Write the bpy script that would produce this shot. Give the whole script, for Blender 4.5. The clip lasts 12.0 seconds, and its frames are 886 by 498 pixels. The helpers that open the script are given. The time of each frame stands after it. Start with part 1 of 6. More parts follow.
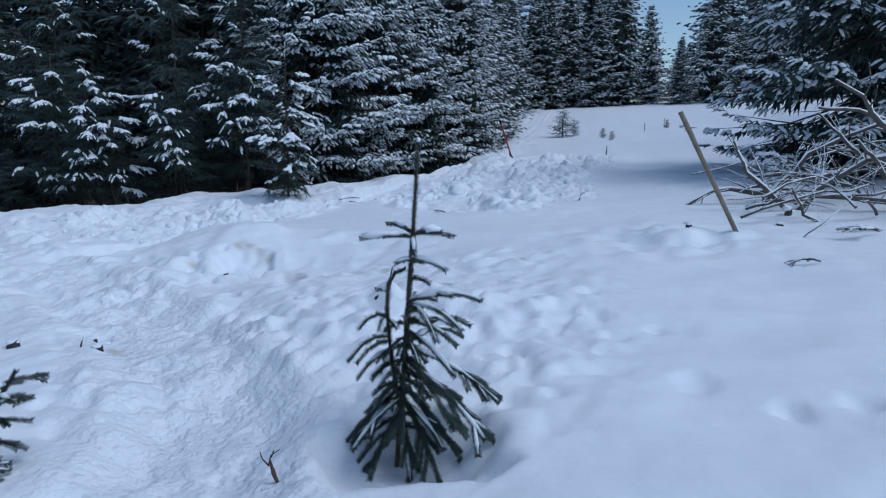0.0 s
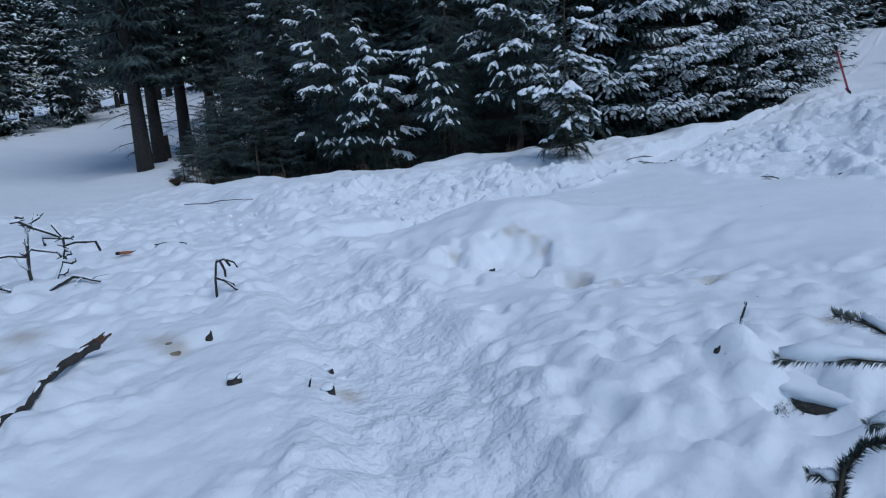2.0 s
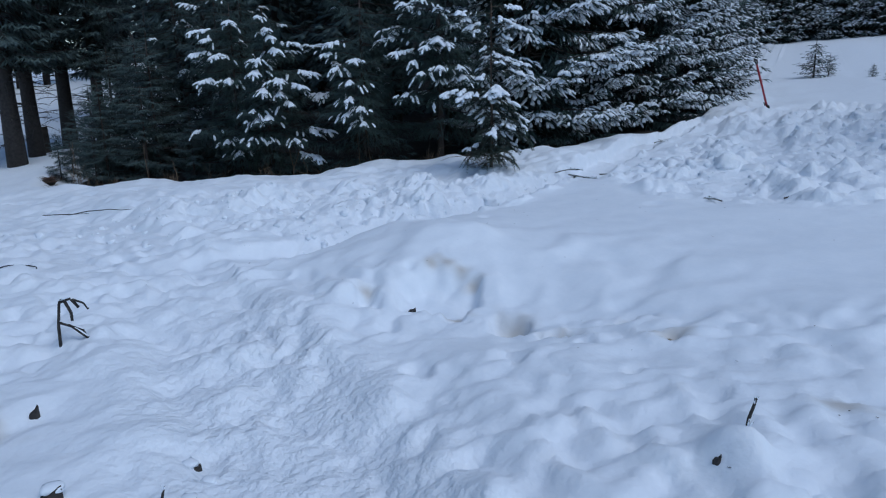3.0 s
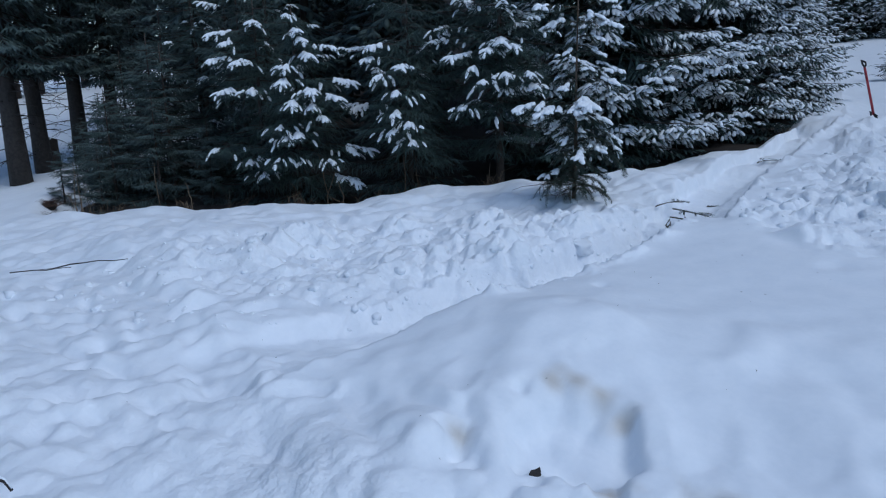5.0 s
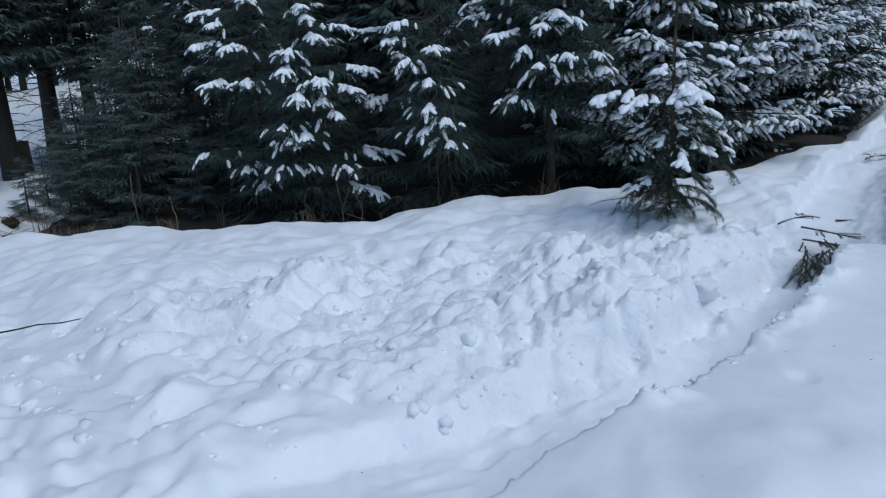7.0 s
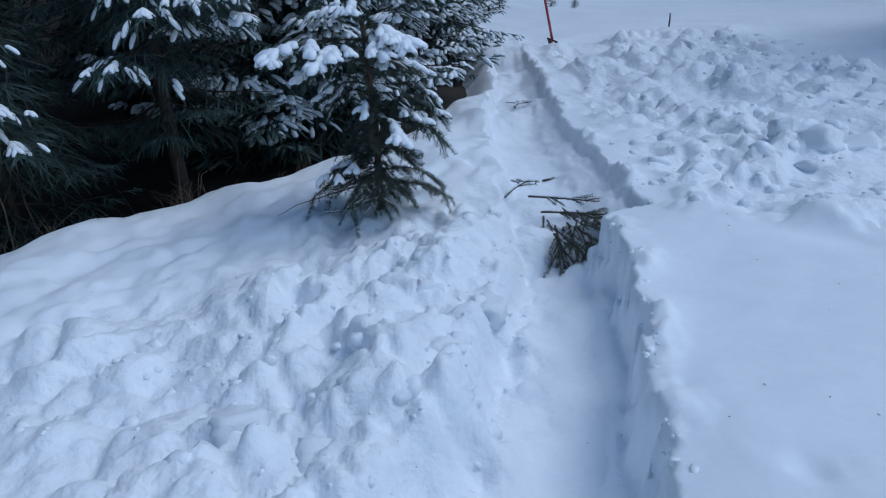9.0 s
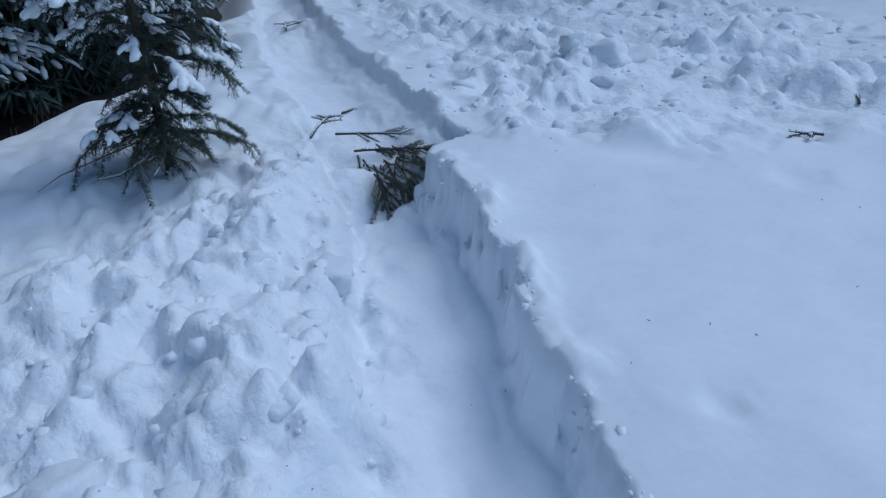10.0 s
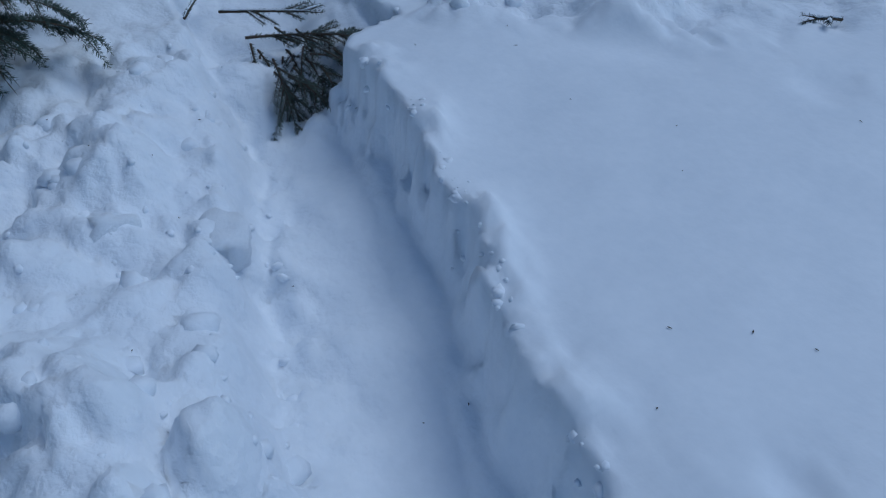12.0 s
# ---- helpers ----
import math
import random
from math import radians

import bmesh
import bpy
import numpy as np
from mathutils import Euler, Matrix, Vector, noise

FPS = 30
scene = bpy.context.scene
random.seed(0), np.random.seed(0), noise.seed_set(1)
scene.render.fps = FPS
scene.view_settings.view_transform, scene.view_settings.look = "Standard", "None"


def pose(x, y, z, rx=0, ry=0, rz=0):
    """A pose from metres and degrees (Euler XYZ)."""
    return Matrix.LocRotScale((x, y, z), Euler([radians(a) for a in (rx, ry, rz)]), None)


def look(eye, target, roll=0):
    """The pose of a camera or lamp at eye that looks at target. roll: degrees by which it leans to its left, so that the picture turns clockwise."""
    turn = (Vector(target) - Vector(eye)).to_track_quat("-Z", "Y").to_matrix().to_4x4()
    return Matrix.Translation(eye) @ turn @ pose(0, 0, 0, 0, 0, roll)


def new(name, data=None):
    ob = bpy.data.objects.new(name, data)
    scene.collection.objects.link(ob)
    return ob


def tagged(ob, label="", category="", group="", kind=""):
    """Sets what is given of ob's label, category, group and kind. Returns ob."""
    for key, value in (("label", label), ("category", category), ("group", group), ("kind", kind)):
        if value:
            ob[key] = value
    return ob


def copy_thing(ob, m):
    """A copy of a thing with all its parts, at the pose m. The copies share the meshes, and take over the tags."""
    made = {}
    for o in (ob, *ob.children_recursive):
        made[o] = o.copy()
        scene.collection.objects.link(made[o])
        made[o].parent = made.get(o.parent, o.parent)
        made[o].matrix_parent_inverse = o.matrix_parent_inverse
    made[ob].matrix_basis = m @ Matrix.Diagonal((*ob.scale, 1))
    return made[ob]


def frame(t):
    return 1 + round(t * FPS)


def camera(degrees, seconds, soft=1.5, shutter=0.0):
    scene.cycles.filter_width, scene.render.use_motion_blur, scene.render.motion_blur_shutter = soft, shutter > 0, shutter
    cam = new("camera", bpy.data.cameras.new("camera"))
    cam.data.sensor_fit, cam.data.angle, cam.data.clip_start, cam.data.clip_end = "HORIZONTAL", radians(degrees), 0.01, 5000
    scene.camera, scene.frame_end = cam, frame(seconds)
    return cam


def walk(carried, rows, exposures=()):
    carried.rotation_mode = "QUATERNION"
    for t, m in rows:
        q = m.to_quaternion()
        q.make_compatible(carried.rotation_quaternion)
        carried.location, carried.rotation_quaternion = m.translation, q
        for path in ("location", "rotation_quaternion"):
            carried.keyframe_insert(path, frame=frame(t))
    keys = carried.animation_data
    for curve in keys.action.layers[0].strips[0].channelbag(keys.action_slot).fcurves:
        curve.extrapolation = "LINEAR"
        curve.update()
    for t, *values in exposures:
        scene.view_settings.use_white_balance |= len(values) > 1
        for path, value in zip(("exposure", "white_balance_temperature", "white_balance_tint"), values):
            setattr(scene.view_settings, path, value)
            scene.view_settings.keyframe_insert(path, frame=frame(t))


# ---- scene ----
cam = camera(65.7, 12.0, soft=1.15)
PATH = [
    (0, (0.0, 0.0, 1.35), (-0.393, 1.935, 1.03), 0.5),
    (0.5, (-0.057, 0.472, 1.367), (-0.788, 2.306, 1.05), -0.7),
    (1, (-0.341, 0.801, 1.361), (-1.322, 2.505, 0.997), -2.0),
    (1.5, (-0.543, 1.18, 1.371), (-1.616, 2.815, 0.952), -2.6),
    (2, (-0.784, 1.545, 1.425), (-1.881, 3.153, 0.966), -3.2),
    (2.5, (-1.043, 1.895, 1.481), (-2.03, 3.567, 1.001), -3.5),
    (3, (-1.275, 2.331, 1.459), (-2.157, 4.063, 0.986), -0.9),
    (3.2, (-1.376, 2.486, 1.482), (-2.254, 4.223, 1.02), -0.1),
    (4.8, (-2.348, 3.603, 1.537), (-3.281, 5.313, 1.084), -0.6),
    (5, (-2.488, 3.666, 1.562), (-3.431, 5.367, 1.095), -1.2),
    (5.5, (-2.777, 3.964, 1.537), (-3.784, 5.625, 1.061), -2.2),
    (6, (-3.064, 4.312, 1.568), (-4.15, 5.926, 1.104), -2.7),
    (6.5, (-3.389, 4.562, 1.591), (-4.457, 6.186, 1.122), -2.8),
    (6.7, (-3.504, 4.674, 1.582), (-4.529, 6.322, 1.1), -2.6),
    (8.3, (-4.46, 6.071, 1.416), (-4.769, 7.976, 0.892), -3.4),
    (8.5, (-4.534, 6.217, 1.427), (-4.711, 8.132, 0.878), -3.9),
    (9, (-4.678, 6.477, 1.457), (-4.513, 8.362, 0.807), -4.2),
    (9.5, (-4.867, 6.694, 1.504), (-4.357, 8.465, 0.728), -4.0),
    (10, (-4.881, 6.914, 1.495), (-4.114, 8.522, 0.586), -3.5),
    (10.5, (-4.863, 7.133, 1.492), (-3.971, 8.561, 0.413), -2.8),
    (11, (-4.875, 7.267, 1.456), (-3.897, 8.527, 0.249), -0.4),
    (11.5, (-4.696, 7.423, 1.439), (-3.757, 8.661, 0.179), -0.4),
    (12, (-4.552, 7.641, 1.43), (-3.719, 8.927, 0.144), -1.1),
]
EXPOSURES = [(0, 0.26, 5670, 6), (1, 0.28, 5770, 6), (1.5, 0.22, 5820, 6), (2.5, 0.14, 5620, 6), (5, 0.16, 5620, 6), (5.5, 0.12, 5520, 6), (6, 0.19, 5620, 6), (6.5, 0.38, 6170, 5.5), (8.5, 0.3, 5620, 5), (9.5, 0.19, 5470, 4.5), (10.5, 0.06, 5370, 4), (11, -0.14, 5270, 3.5), (11.5, -0.24, 5250, 3.5), (12, -0.24, 5250, 3.5)]
walk(cam, [(t, look(eye, target, roll)) for t, eye, target, roll in PATH], EXPOSURES)

# ---- light ----
world = bpy.data.worlds.new("sky")
scene.world = world
world.use_nodes = True
wn = world.node_tree.nodes
sky = wn.new("ShaderNodeTexSky")
sky.sky_type, sky.sun_disc = "NISHITA", False
SUN_ELEVATION, SUN_AZIMUTH = 58.0, 100.0
sky.sun_elevation, sky.sun_rotation = radians(SUN_ELEVATION), radians(SUN_AZIMUTH)
sky.air_density, sky.dust_density, sky.ozone_density = 1.0, 0.6, 1.2
wn["Background"].inputs["Strength"].default_value = 0.086
world.node_tree.links.new(sky.outputs["Color"], wn["Background"].inputs["Color"])
sun = new("sun", bpy.data.lights.new("sun", "SUN"))
sun.data.energy, sun.data.angle, sun.data.color = 0.98, radians(38), (1.0, 0.985, 0.97)
sa, se = radians(SUN_AZIMUTH), radians(SUN_ELEVATION)
sun.matrix_world = look((40 * math.sin(sa) * math.cos(se), 40 * math.cos(sa) * math.cos(se), 40 * math.sin(se)), (0, 0, 0))


# ---- materials ----
def material(name, dark, light, scale=6.0, fine=60.0, rough=0.8, bump=0.3, bump_size=0.01, metal=0.0, per_object=0.0, islands=0.0, fine_mix=0.35):
    """A surface whose colour wanders between two tones at a coarse and a fine scale, with fine relief."""
    m = bpy.data.materials.new(name)
    m.use_nodes = True
    nt, nd = m.node_tree, m.node_tree.nodes
    bsdf = nd["Principled BSDF"]
    where = nd.new("ShaderNodeTexCoord").outputs["Object"]
    tex = []
    for s, d in ((scale, 4.0), (fine, 3.0)):
        n = nd.new("ShaderNodeTexNoise")
        n.inputs["Scale"].default_value, n.inputs["Detail"].default_value = s, d
        nt.links.new(where, n.inputs["Vector"])
        tex.append(n.outputs["Fac"])
    mix = nd.new("ShaderNodeMix")
    mix.inputs["Factor"].default_value = fine_mix
    nt.links.new(tex[0], mix.inputs["A"])
    nt.links.new(tex[1], mix.inputs["B"])
    fac = mix.outputs["Result"]
    for amount, node, socket in ((per_object, "ShaderNodeObjectInfo", "Random"), (islands, "ShaderNodeNewGeometry", "Random Per Island")):
        if amount:
            r = nd.new(node).outputs[socket]
            add = nd.new("ShaderNodeMath")
            add.operation = "MULTIPLY_ADD"
            add.inputs[1].default_value = amount
            nt.links.new(r, add.inputs[0])
            nt.links.new(fac, add.inputs[2])
            sub = nd.new("ShaderNodeMath")
            sub.operation = "SUBTRACT"
            sub.inputs[1].default_value = amount / 2
            nt.links.new(add.outputs[0], sub.inputs[0])
            fac = sub.outputs[0]
    ramp = nd.new("ShaderNodeValToRGB")
    ramp.color_ramp.elements[0].position, ramp.color_ramp.elements[1].position = 0.3, 0.7
    ramp.color_ramp.elements[0].color, ramp.color_ramp.elements[1].color = (*dark, 1), (*light, 1)
    nt.links.new(fac, ramp.inputs["Fac"])
    nt.links.new(ramp.outputs["Color"], bsdf.inputs["Base Color"])
    bsdf.inputs["Roughness"].default_value, bsdf.inputs["Metallic"].default_value = rough, metal
    if bump:
        b = nd.new("ShaderNodeBump")
        b.inputs["Strength"].default_value, b.inputs["Distance"].default_value = bump, bump_size
        nt.links.new(mix.outputs["Result"], b.inputs["Height"])
        nt.links.new(b.outputs["Normal"], bsdf.inputs["Normal"])
    return m


SNOW = material("snow", (0.80, 0.84, 0.89), (0.88, 0.91, 0.95), 7.0, 34.0, 0.65, 0.24, 0.012, fine_mix=0.35)
# where the snow is trampled or dug its grain is coarser
nt = SNOW.node_tree
grain, coarse = nt.nodes.new("ShaderNodeTexNoise"), nt.nodes.new("ShaderNodeBump")
grain.inputs["Scale"].default_value, grain.inputs["Detail"].default_value = 22.0, 5.0
nt.links.new(nt.nodes["Texture Coordinate"].outputs["Object"], grain.inputs["Vector"])
tread = nt.nodes.new("ShaderNodeAttribute")
tread.attribute_name = "trampled"
coarse.inputs["Distance"].default_value = 0.035
cells, blend = nt.nodes.new("ShaderNodeTexVoronoi"), nt.nodes.new("ShaderNodeMath")
cells.feature, cells.inputs["Scale"].default_value = "SMOOTH_F1", 19.0
cells.inputs["Smoothness"].default_value = 0.25
bent = nt.nodes.new("ShaderNodeVectorMath")
bent.operation = "MULTIPLY_ADD"
bent.inputs[1].default_value = (0.09, 0.09, 0.09)
nt.links.new(grain.outputs["Color"], bent.inputs[0])
nt.links.new(nt.nodes["Texture Coordinate"].outputs["Object"], bent.inputs[2])
nt.links.new(bent.outputs[0], cells.inputs["Vector"])
blend.operation, blend.inputs[1].default_value = "MULTIPLY_ADD", -0.55
nt.links.new(cells.outputs["Distance"], blend.inputs[0])
nt.links.new(grain.outputs["Fac"], blend.inputs[2])
nt.links.new(tread.outputs["Fac"], coarse.inputs["Strength"])
nt.links.new(blend.outputs[0], coarse.inputs["Height"])
nt.links.new(nt.nodes["Bump"].outputs["Normal"], coarse.inputs["Normal"])
nt.links.new(coarse.outputs["Normal"], nt.nodes["Principled BSDF"].inputs["Normal"])
# soil that has bled into the snow round the hollows
stained, soil = nt.nodes.new("ShaderNodeAttribute"), nt.nodes.new("ShaderNodeMix")
stained.attribute_name = "stain"
soil.data_type = "RGBA"
soil.inputs["B"].default_value = (0.40, 0.33, 0.24, 1)
dose = nt.nodes.new("ShaderNodeMath")
dose.operation, dose.inputs[1].default_value = "MULTIPLY", 0.6
nt.links.new(stained.outputs["Fac"], dose.inputs[0])
nt.links.new(dose.outputs[0], soil.inputs["Factor"])
nt.links.new(nt.nodes["Color Ramp"].outputs["Color"], soil.inputs["A"])
nt.links.new(soil.outputs["Result"], nt.nodes["Principled BSDF"].inputs["Base Color"])
SNOW_CAP = material("snow_on_twigs", (0.82, 0.86, 0.91), (0.90, 0.93, 0.97), 8.0, 90.0, 0.7, 0.4, 0.008)
CLOD = material("snow_lump", (0.80, 0.84, 0.89), (0.88, 0.91, 0.95), 9.0, 70.0, 0.7, 0.5, 0.012)
NEEDLE = material("spruce_needles", (0.034, 0.058, 0.056), (0.074, 0.118, 0.1), 3.0, 40.0, 0.6, 0.4, 0.01, islands=0.5)
# paler and bluer than NEEDLE: haze inside the wood is put into the colour
NEEDLE_HAZED = material("shaded_needles", (0.044, 0.07, 0.07), (0.09, 0.128, 0.116), 2.0, 30.0, 0.7, 0.4, 0.01, islands=0.5)
NEEDLE_FAR = material("frosted_needles", (0.045, 0.066, 0.06), (0.10, 0.13, 0.115), 1.2, 14.0, 0.7, 0.4, 0.02, islands=0.5)
NEEDLE_NEAR = material("sapling_needles", (0.036, 0.056, 0.05), (0.09, 0.125, 0.105), 14.0, 140.0, 0.5, 0.2, 0.003, islands=0.4)
BARK = material("bark", (0.028, 0.022, 0.019), (0.08, 0.063, 0.052), 5.0, 38.0, 0.9, 0.9, 0.02)
TWIG = material("twig_bark", (0.05, 0.035, 0.025), (0.13, 0.09, 0.06), 12.0, 80.0, 0.85, 0.6, 0.006)
DEADWOOD = material("dead_wood", (0.05, 0.042, 0.036), (0.15, 0.125, 0.105), 9.0, 60.0, 0.85, 0.7, 0.008)
SOIL = material("pale_soil", (0.16, 0.125, 0.085), (0.34, 0.28, 0.2), 16.0, 110.0, 0.9, 0.7, 0.008)
# dark dead wood; also bark with shade put into its colour
DARK_BARK = material("wet_bark", (0.016, 0.014, 0.013), (0.055, 0.046, 0.04), 18.0, 90.0, 0.8, 0.8, 0.008)
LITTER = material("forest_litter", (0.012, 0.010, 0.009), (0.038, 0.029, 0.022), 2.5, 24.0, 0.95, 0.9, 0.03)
STRAW = material("dry_grass", (0.08, 0.058, 0.038), (0.21, 0.15, 0.095), 4.0, 50.0, 0.8, 0.2, 0.003, islands=0.5)
POLE_WOOD = material("weathered_pole", (0.13, 0.10, 0.075), (0.29, 0.24, 0.18), 7.0, 70.0, 0.75, 0.5, 0.004)
RED = material("red_paint", (0.30, 0.022, 0.035), (0.42, 0.04, 0.055), 10.0, 90.0, 0.4, 0.15, 0.002)
BLACK = material("dark_steel", (0.015, 0.016, 0.018), (0.05, 0.05, 0.055), 14.0, 90.0, 0.45, 0.3, 0.002, metal=0.6)
ORANGE = material("orange_plastic", (0.30, 0.10, 0.04), (0.44, 0.16, 0.07), 10.0, 80.0, 0.5, 0.2, 0.002)
RUST = material("russet_wood", (0.05, 0.028, 0.02), (0.14, 0.075, 0.048), 14.0, 90.0, 0.85, 0.6, 0.004)


# ---- mesh helpers ----
def mesh_from(name, verts, faces, mat, smooth=True):
    me = bpy.data.meshes.new(name)
    me.from_pydata(verts, [], faces)
    me.materials.append(mat)
    if smooth:
        me.polygons.foreach_set("use_smooth", np.ones(len(me.polygons), bool))
    me.update()
    return me


def empty(name, x, y, z, rz=0.0):
    ob = new(name)
    ob.empty_display_size = 0.1
    ob.matrix_world = pose(x, y, z, 0, 0, rz)
    return ob


def part(name, mesh, parent, label=""):
    ob = new(name, mesh)
    ob.parent = parent
    return tagged(ob, label) if label else ob


class Cloud:
    """Collects many placed copies of small shapes and joins them into one mesh."""

    def __init__(self):
        self.v, self.f, self.n = [], [], 0

    def add(self, verts, faces):
        verts = np.asarray(verts, float)
        self.v.append(verts)
        self.f += [tuple(i + self.n for i in f) for f in faces]
        self.n += len(verts)

    def place(self, shape, origin, way, length, wide, high, bend=0.0):
        """Copies of a shape that lies along +x, one for each origin, along each way; bend lets the tips hang."""
        if len(origin) == 0:
            return
        sv, sf = shape
        o, d = np.asarray(origin, float), np.asarray(way, float)
        d = d / np.linalg.norm(d, axis=1, keepdims=True)
        side = np.cross(np.array([0.0, 0.0, 1.0]), d)
        side[np.linalg.norm(side, axis=1) < 1e-3] = (1.0, 0.0, 0.0)
        side /= np.linalg.norm(side, axis=1, keepdims=True)
        up = np.cross(d, side)
        a, b, c = (np.broadcast_to(np.asarray(q, float), (len(o),))[:, None, None] for q in (length, wide, high))
        p = o[:, None] + sv[None, :, :1] * a * d[:, None] + sv[None, :, 1:2] * b * side[:, None] + sv[None, :, 2:] * c * up[:, None]
        p[:, :, 2] -= bend * a[:, :, 0] * sv[None, :, 0] ** 2
        k = len(sv)
        self.v.append(p.reshape(-1, 3))
        base = self.n + k * np.arange(len(o))
        for f in sf:
            self.f += (base[:, None] + np.array(f)).tolist()
        self.n += k * len(o)

    def tube(self, path, radii, sides=6, cap=True):
        """A round limb along a path of points, with a radius at each."""
        pts = [Vector(p) for p in path]
        rings, prev = [], Vector((0.3, 1, 0.2))
        for i, p in enumerate(pts):
            d = (pts[min(i + 1, len(pts) - 1)] - pts[max(i - 1, 0)]).normalized()
            u = d.cross(prev)
            if u.length < 1e-4:
                u = d.cross(Vector((1, 0, 0)))
            u.normalize()
            w = d.cross(u)
            for k in range(sides):
                a = 2 * math.pi * k / sides
                q = p + (u * math.cos(a) + w * math.sin(a)) * radii[i]
                rings.append(q[:])
        faces = []
        for i in range(len(pts) - 1):
            for k in range(sides):
                a, b = i * sides + k, i * sides + (k + 1) % sides
                faces.append((a, b, b + sides, a + sides))
        if cap:
            faces.append(tuple(range(sides))[::-1])
            faces.append(tuple(range((len(pts) - 1) * sides, len(pts) * sides)))
        self.add(rings, faces)

    def mesh(self, name, mat, smooth=True):
        return mesh_from(name, np.concatenate(self.v).tolist() if self.v else [], self.f, mat, smooth)


def rings_shape(section, stations):
    """A shape along +x: a section (y, z) scaled at each station (x, size), drawn to a tip."""
    v, f, k = [], [], len(section)
    for x, s in stations:
        v += [(x, y * s, z * s) for y, z in section]
    for i in range(len(stations) - 1):
        for j in range(k):
            a, b = i * k + j, i * k + (j + 1) % k
            f.append((a, b, b + k, a + k))
    v.append((1.0, 0, 0.2 * stations[-1][1] * max(z for _, z in section)))
    last = (len(stations) - 1) * k
    for j in range(k):
        f.append((last + j, last + (j + 1) % k, len(v) - 1))
    return np.array(v, float), f


SPRIG = rings_shape([(-1, -0.1), (0, 0.55), (1, -0.1)], [(0, 0.4), (0.6, 1.0)])
FINGER = rings_shape([(-1, -0.2), (-0.72, 0.5), (0, 0.85), (0.72, 0.5), (1, -0.2), (0, -0.45)], [(0, 0.6), (0.3, 1.0), (0.65, 1.05), (0.92, 0.72)])
ARC = rings_shape([(-1, -0.2), (-0.6, 0.7), (0.6, 0.7), (1, -0.2)], [(0, 0.6), (0.4, 1.0), (0.85, 0.85)])
DUST = rings_shape([(-1, 0), (0, 0.8), (1, 0)], [(0, 0.55), (0.7, 1.0)])


def hash_grid(ix, iy, seed):
    h = (ix.astype(np.int64) * 374761393 + iy.astype(np.int64) * 668265263 + seed * 974711) & 0x7FFFFFFF
    h = ((h ^ (h >> 13)) * 1274126177) & 0x7FFFFFFF
    return ((h ^ (h >> 16)) & 0xFFFF) / 65535.0


def ripple(x, y, size, seed=0):
    """Smooth gradient noise in about -1..1 whose bumps are about size metres across."""
    turn = 0.7 + 1.3 * seed
    u = (np.asarray(x, float) * math.cos(turn) + np.asarray(y, float) * math.sin(turn)) / size / 1.3 + 500.0
    v = (np.asarray(y, float) * math.cos(turn) - np.asarray(x, float) * math.sin(turn)) / size / 1.3 + 500.0
    iu, iv = np.floor(u), np.floor(v)
    fu, fv = u - iu, v - iv

    def corner(i, j):
        a = 6.2832 * hash_grid(iu + i, iv + j, seed)
        return np.cos(a) * (fu - i) + np.sin(a) * (fv - j)

    su, sv = fu**3 * (fu * (6 * fu - 15) + 10), fv**3 * (fv * (6 * fv - 15) + 10)
    low = corner(0, 0) * (1 - su) + corner(1, 0) * su
    high = corner(0, 1) * (1 - su) + corner(1, 1) * su
    return np.clip(1.7 * (low * (1 - sv) + high * sv), -1, 1)


def puffs(x, y, size, seed):
    """Rounded swellings with creases between them, 0..1."""
    return np.abs(ripple(x, y, size, seed))


def chunks(x, y, size, seed):
    """Broken blocks: for each place the block's own height and tilt, as -1..1, and how near its rim the place is."""
    u, v = np.asarray(x, float) / size + 300.0, np.asarray(y, float) / size + 300.0
    iu, iv = np.floor(u), np.floor(v)
    best, second = np.full(u.shape, 9.0), np.full(u.shape, 9.0)
    level = np.zeros(u.shape)
    for i in (-1, 0, 1):
        for j in (-1, 0, 1):
            cu, cv = iu + i, iv + j
            pu, pv = cu + hash_grid(cu, cv, seed), cv + hash_grid(cu, cv, seed + 1)
            d = np.hypot(u - pu, v - pv)
            own = 2 * hash_grid(cu, cv, seed + 2) - 1 + 1.1 * ((u - pu) * (hash_grid(cu, cv, seed + 3) - 0.5) + (v - pv) * (hash_grid(cu, cv, seed + 4) - 0.5)) * 2
            near = d < best
            second = np.where(near, best, np.minimum(second, d))
            level = np.where(near, own, level)
            best = np.where(near, d, best)
    return level, np.clip((second - best) * 3.0, 0, 1)


def clods(x, y, size, seed):
    """Rounded clods of many sizes lying side by side, as heights 0..1."""
    u, v = np.asarray(x, float) / size + 300.0, np.asarray(y, float) / size + 300.0
    iu, iv = np.floor(u), np.floor(v)
    top = np.zeros(u.shape)
    for i in (-1, 0, 1):
        for j in (-1, 0, 1):
            cu, cv = iu + i, iv + j
            r = 0.35 + 0.6 * hash_grid(cu, cv, seed + 2)
            d = np.hypot(u - cu - hash_grid(cu, cv, seed), v - cv - hash_grid(cu, cv, seed + 1)) / r
            top = np.maximum(top, r * np.clip(1 - d * d, 0, 1) ** 0.7)
    return top


def step(a, b, x):
    t = np.clip((x - a) / (b - a), 0, 1)
    return t * t * (3 - 2 * t)


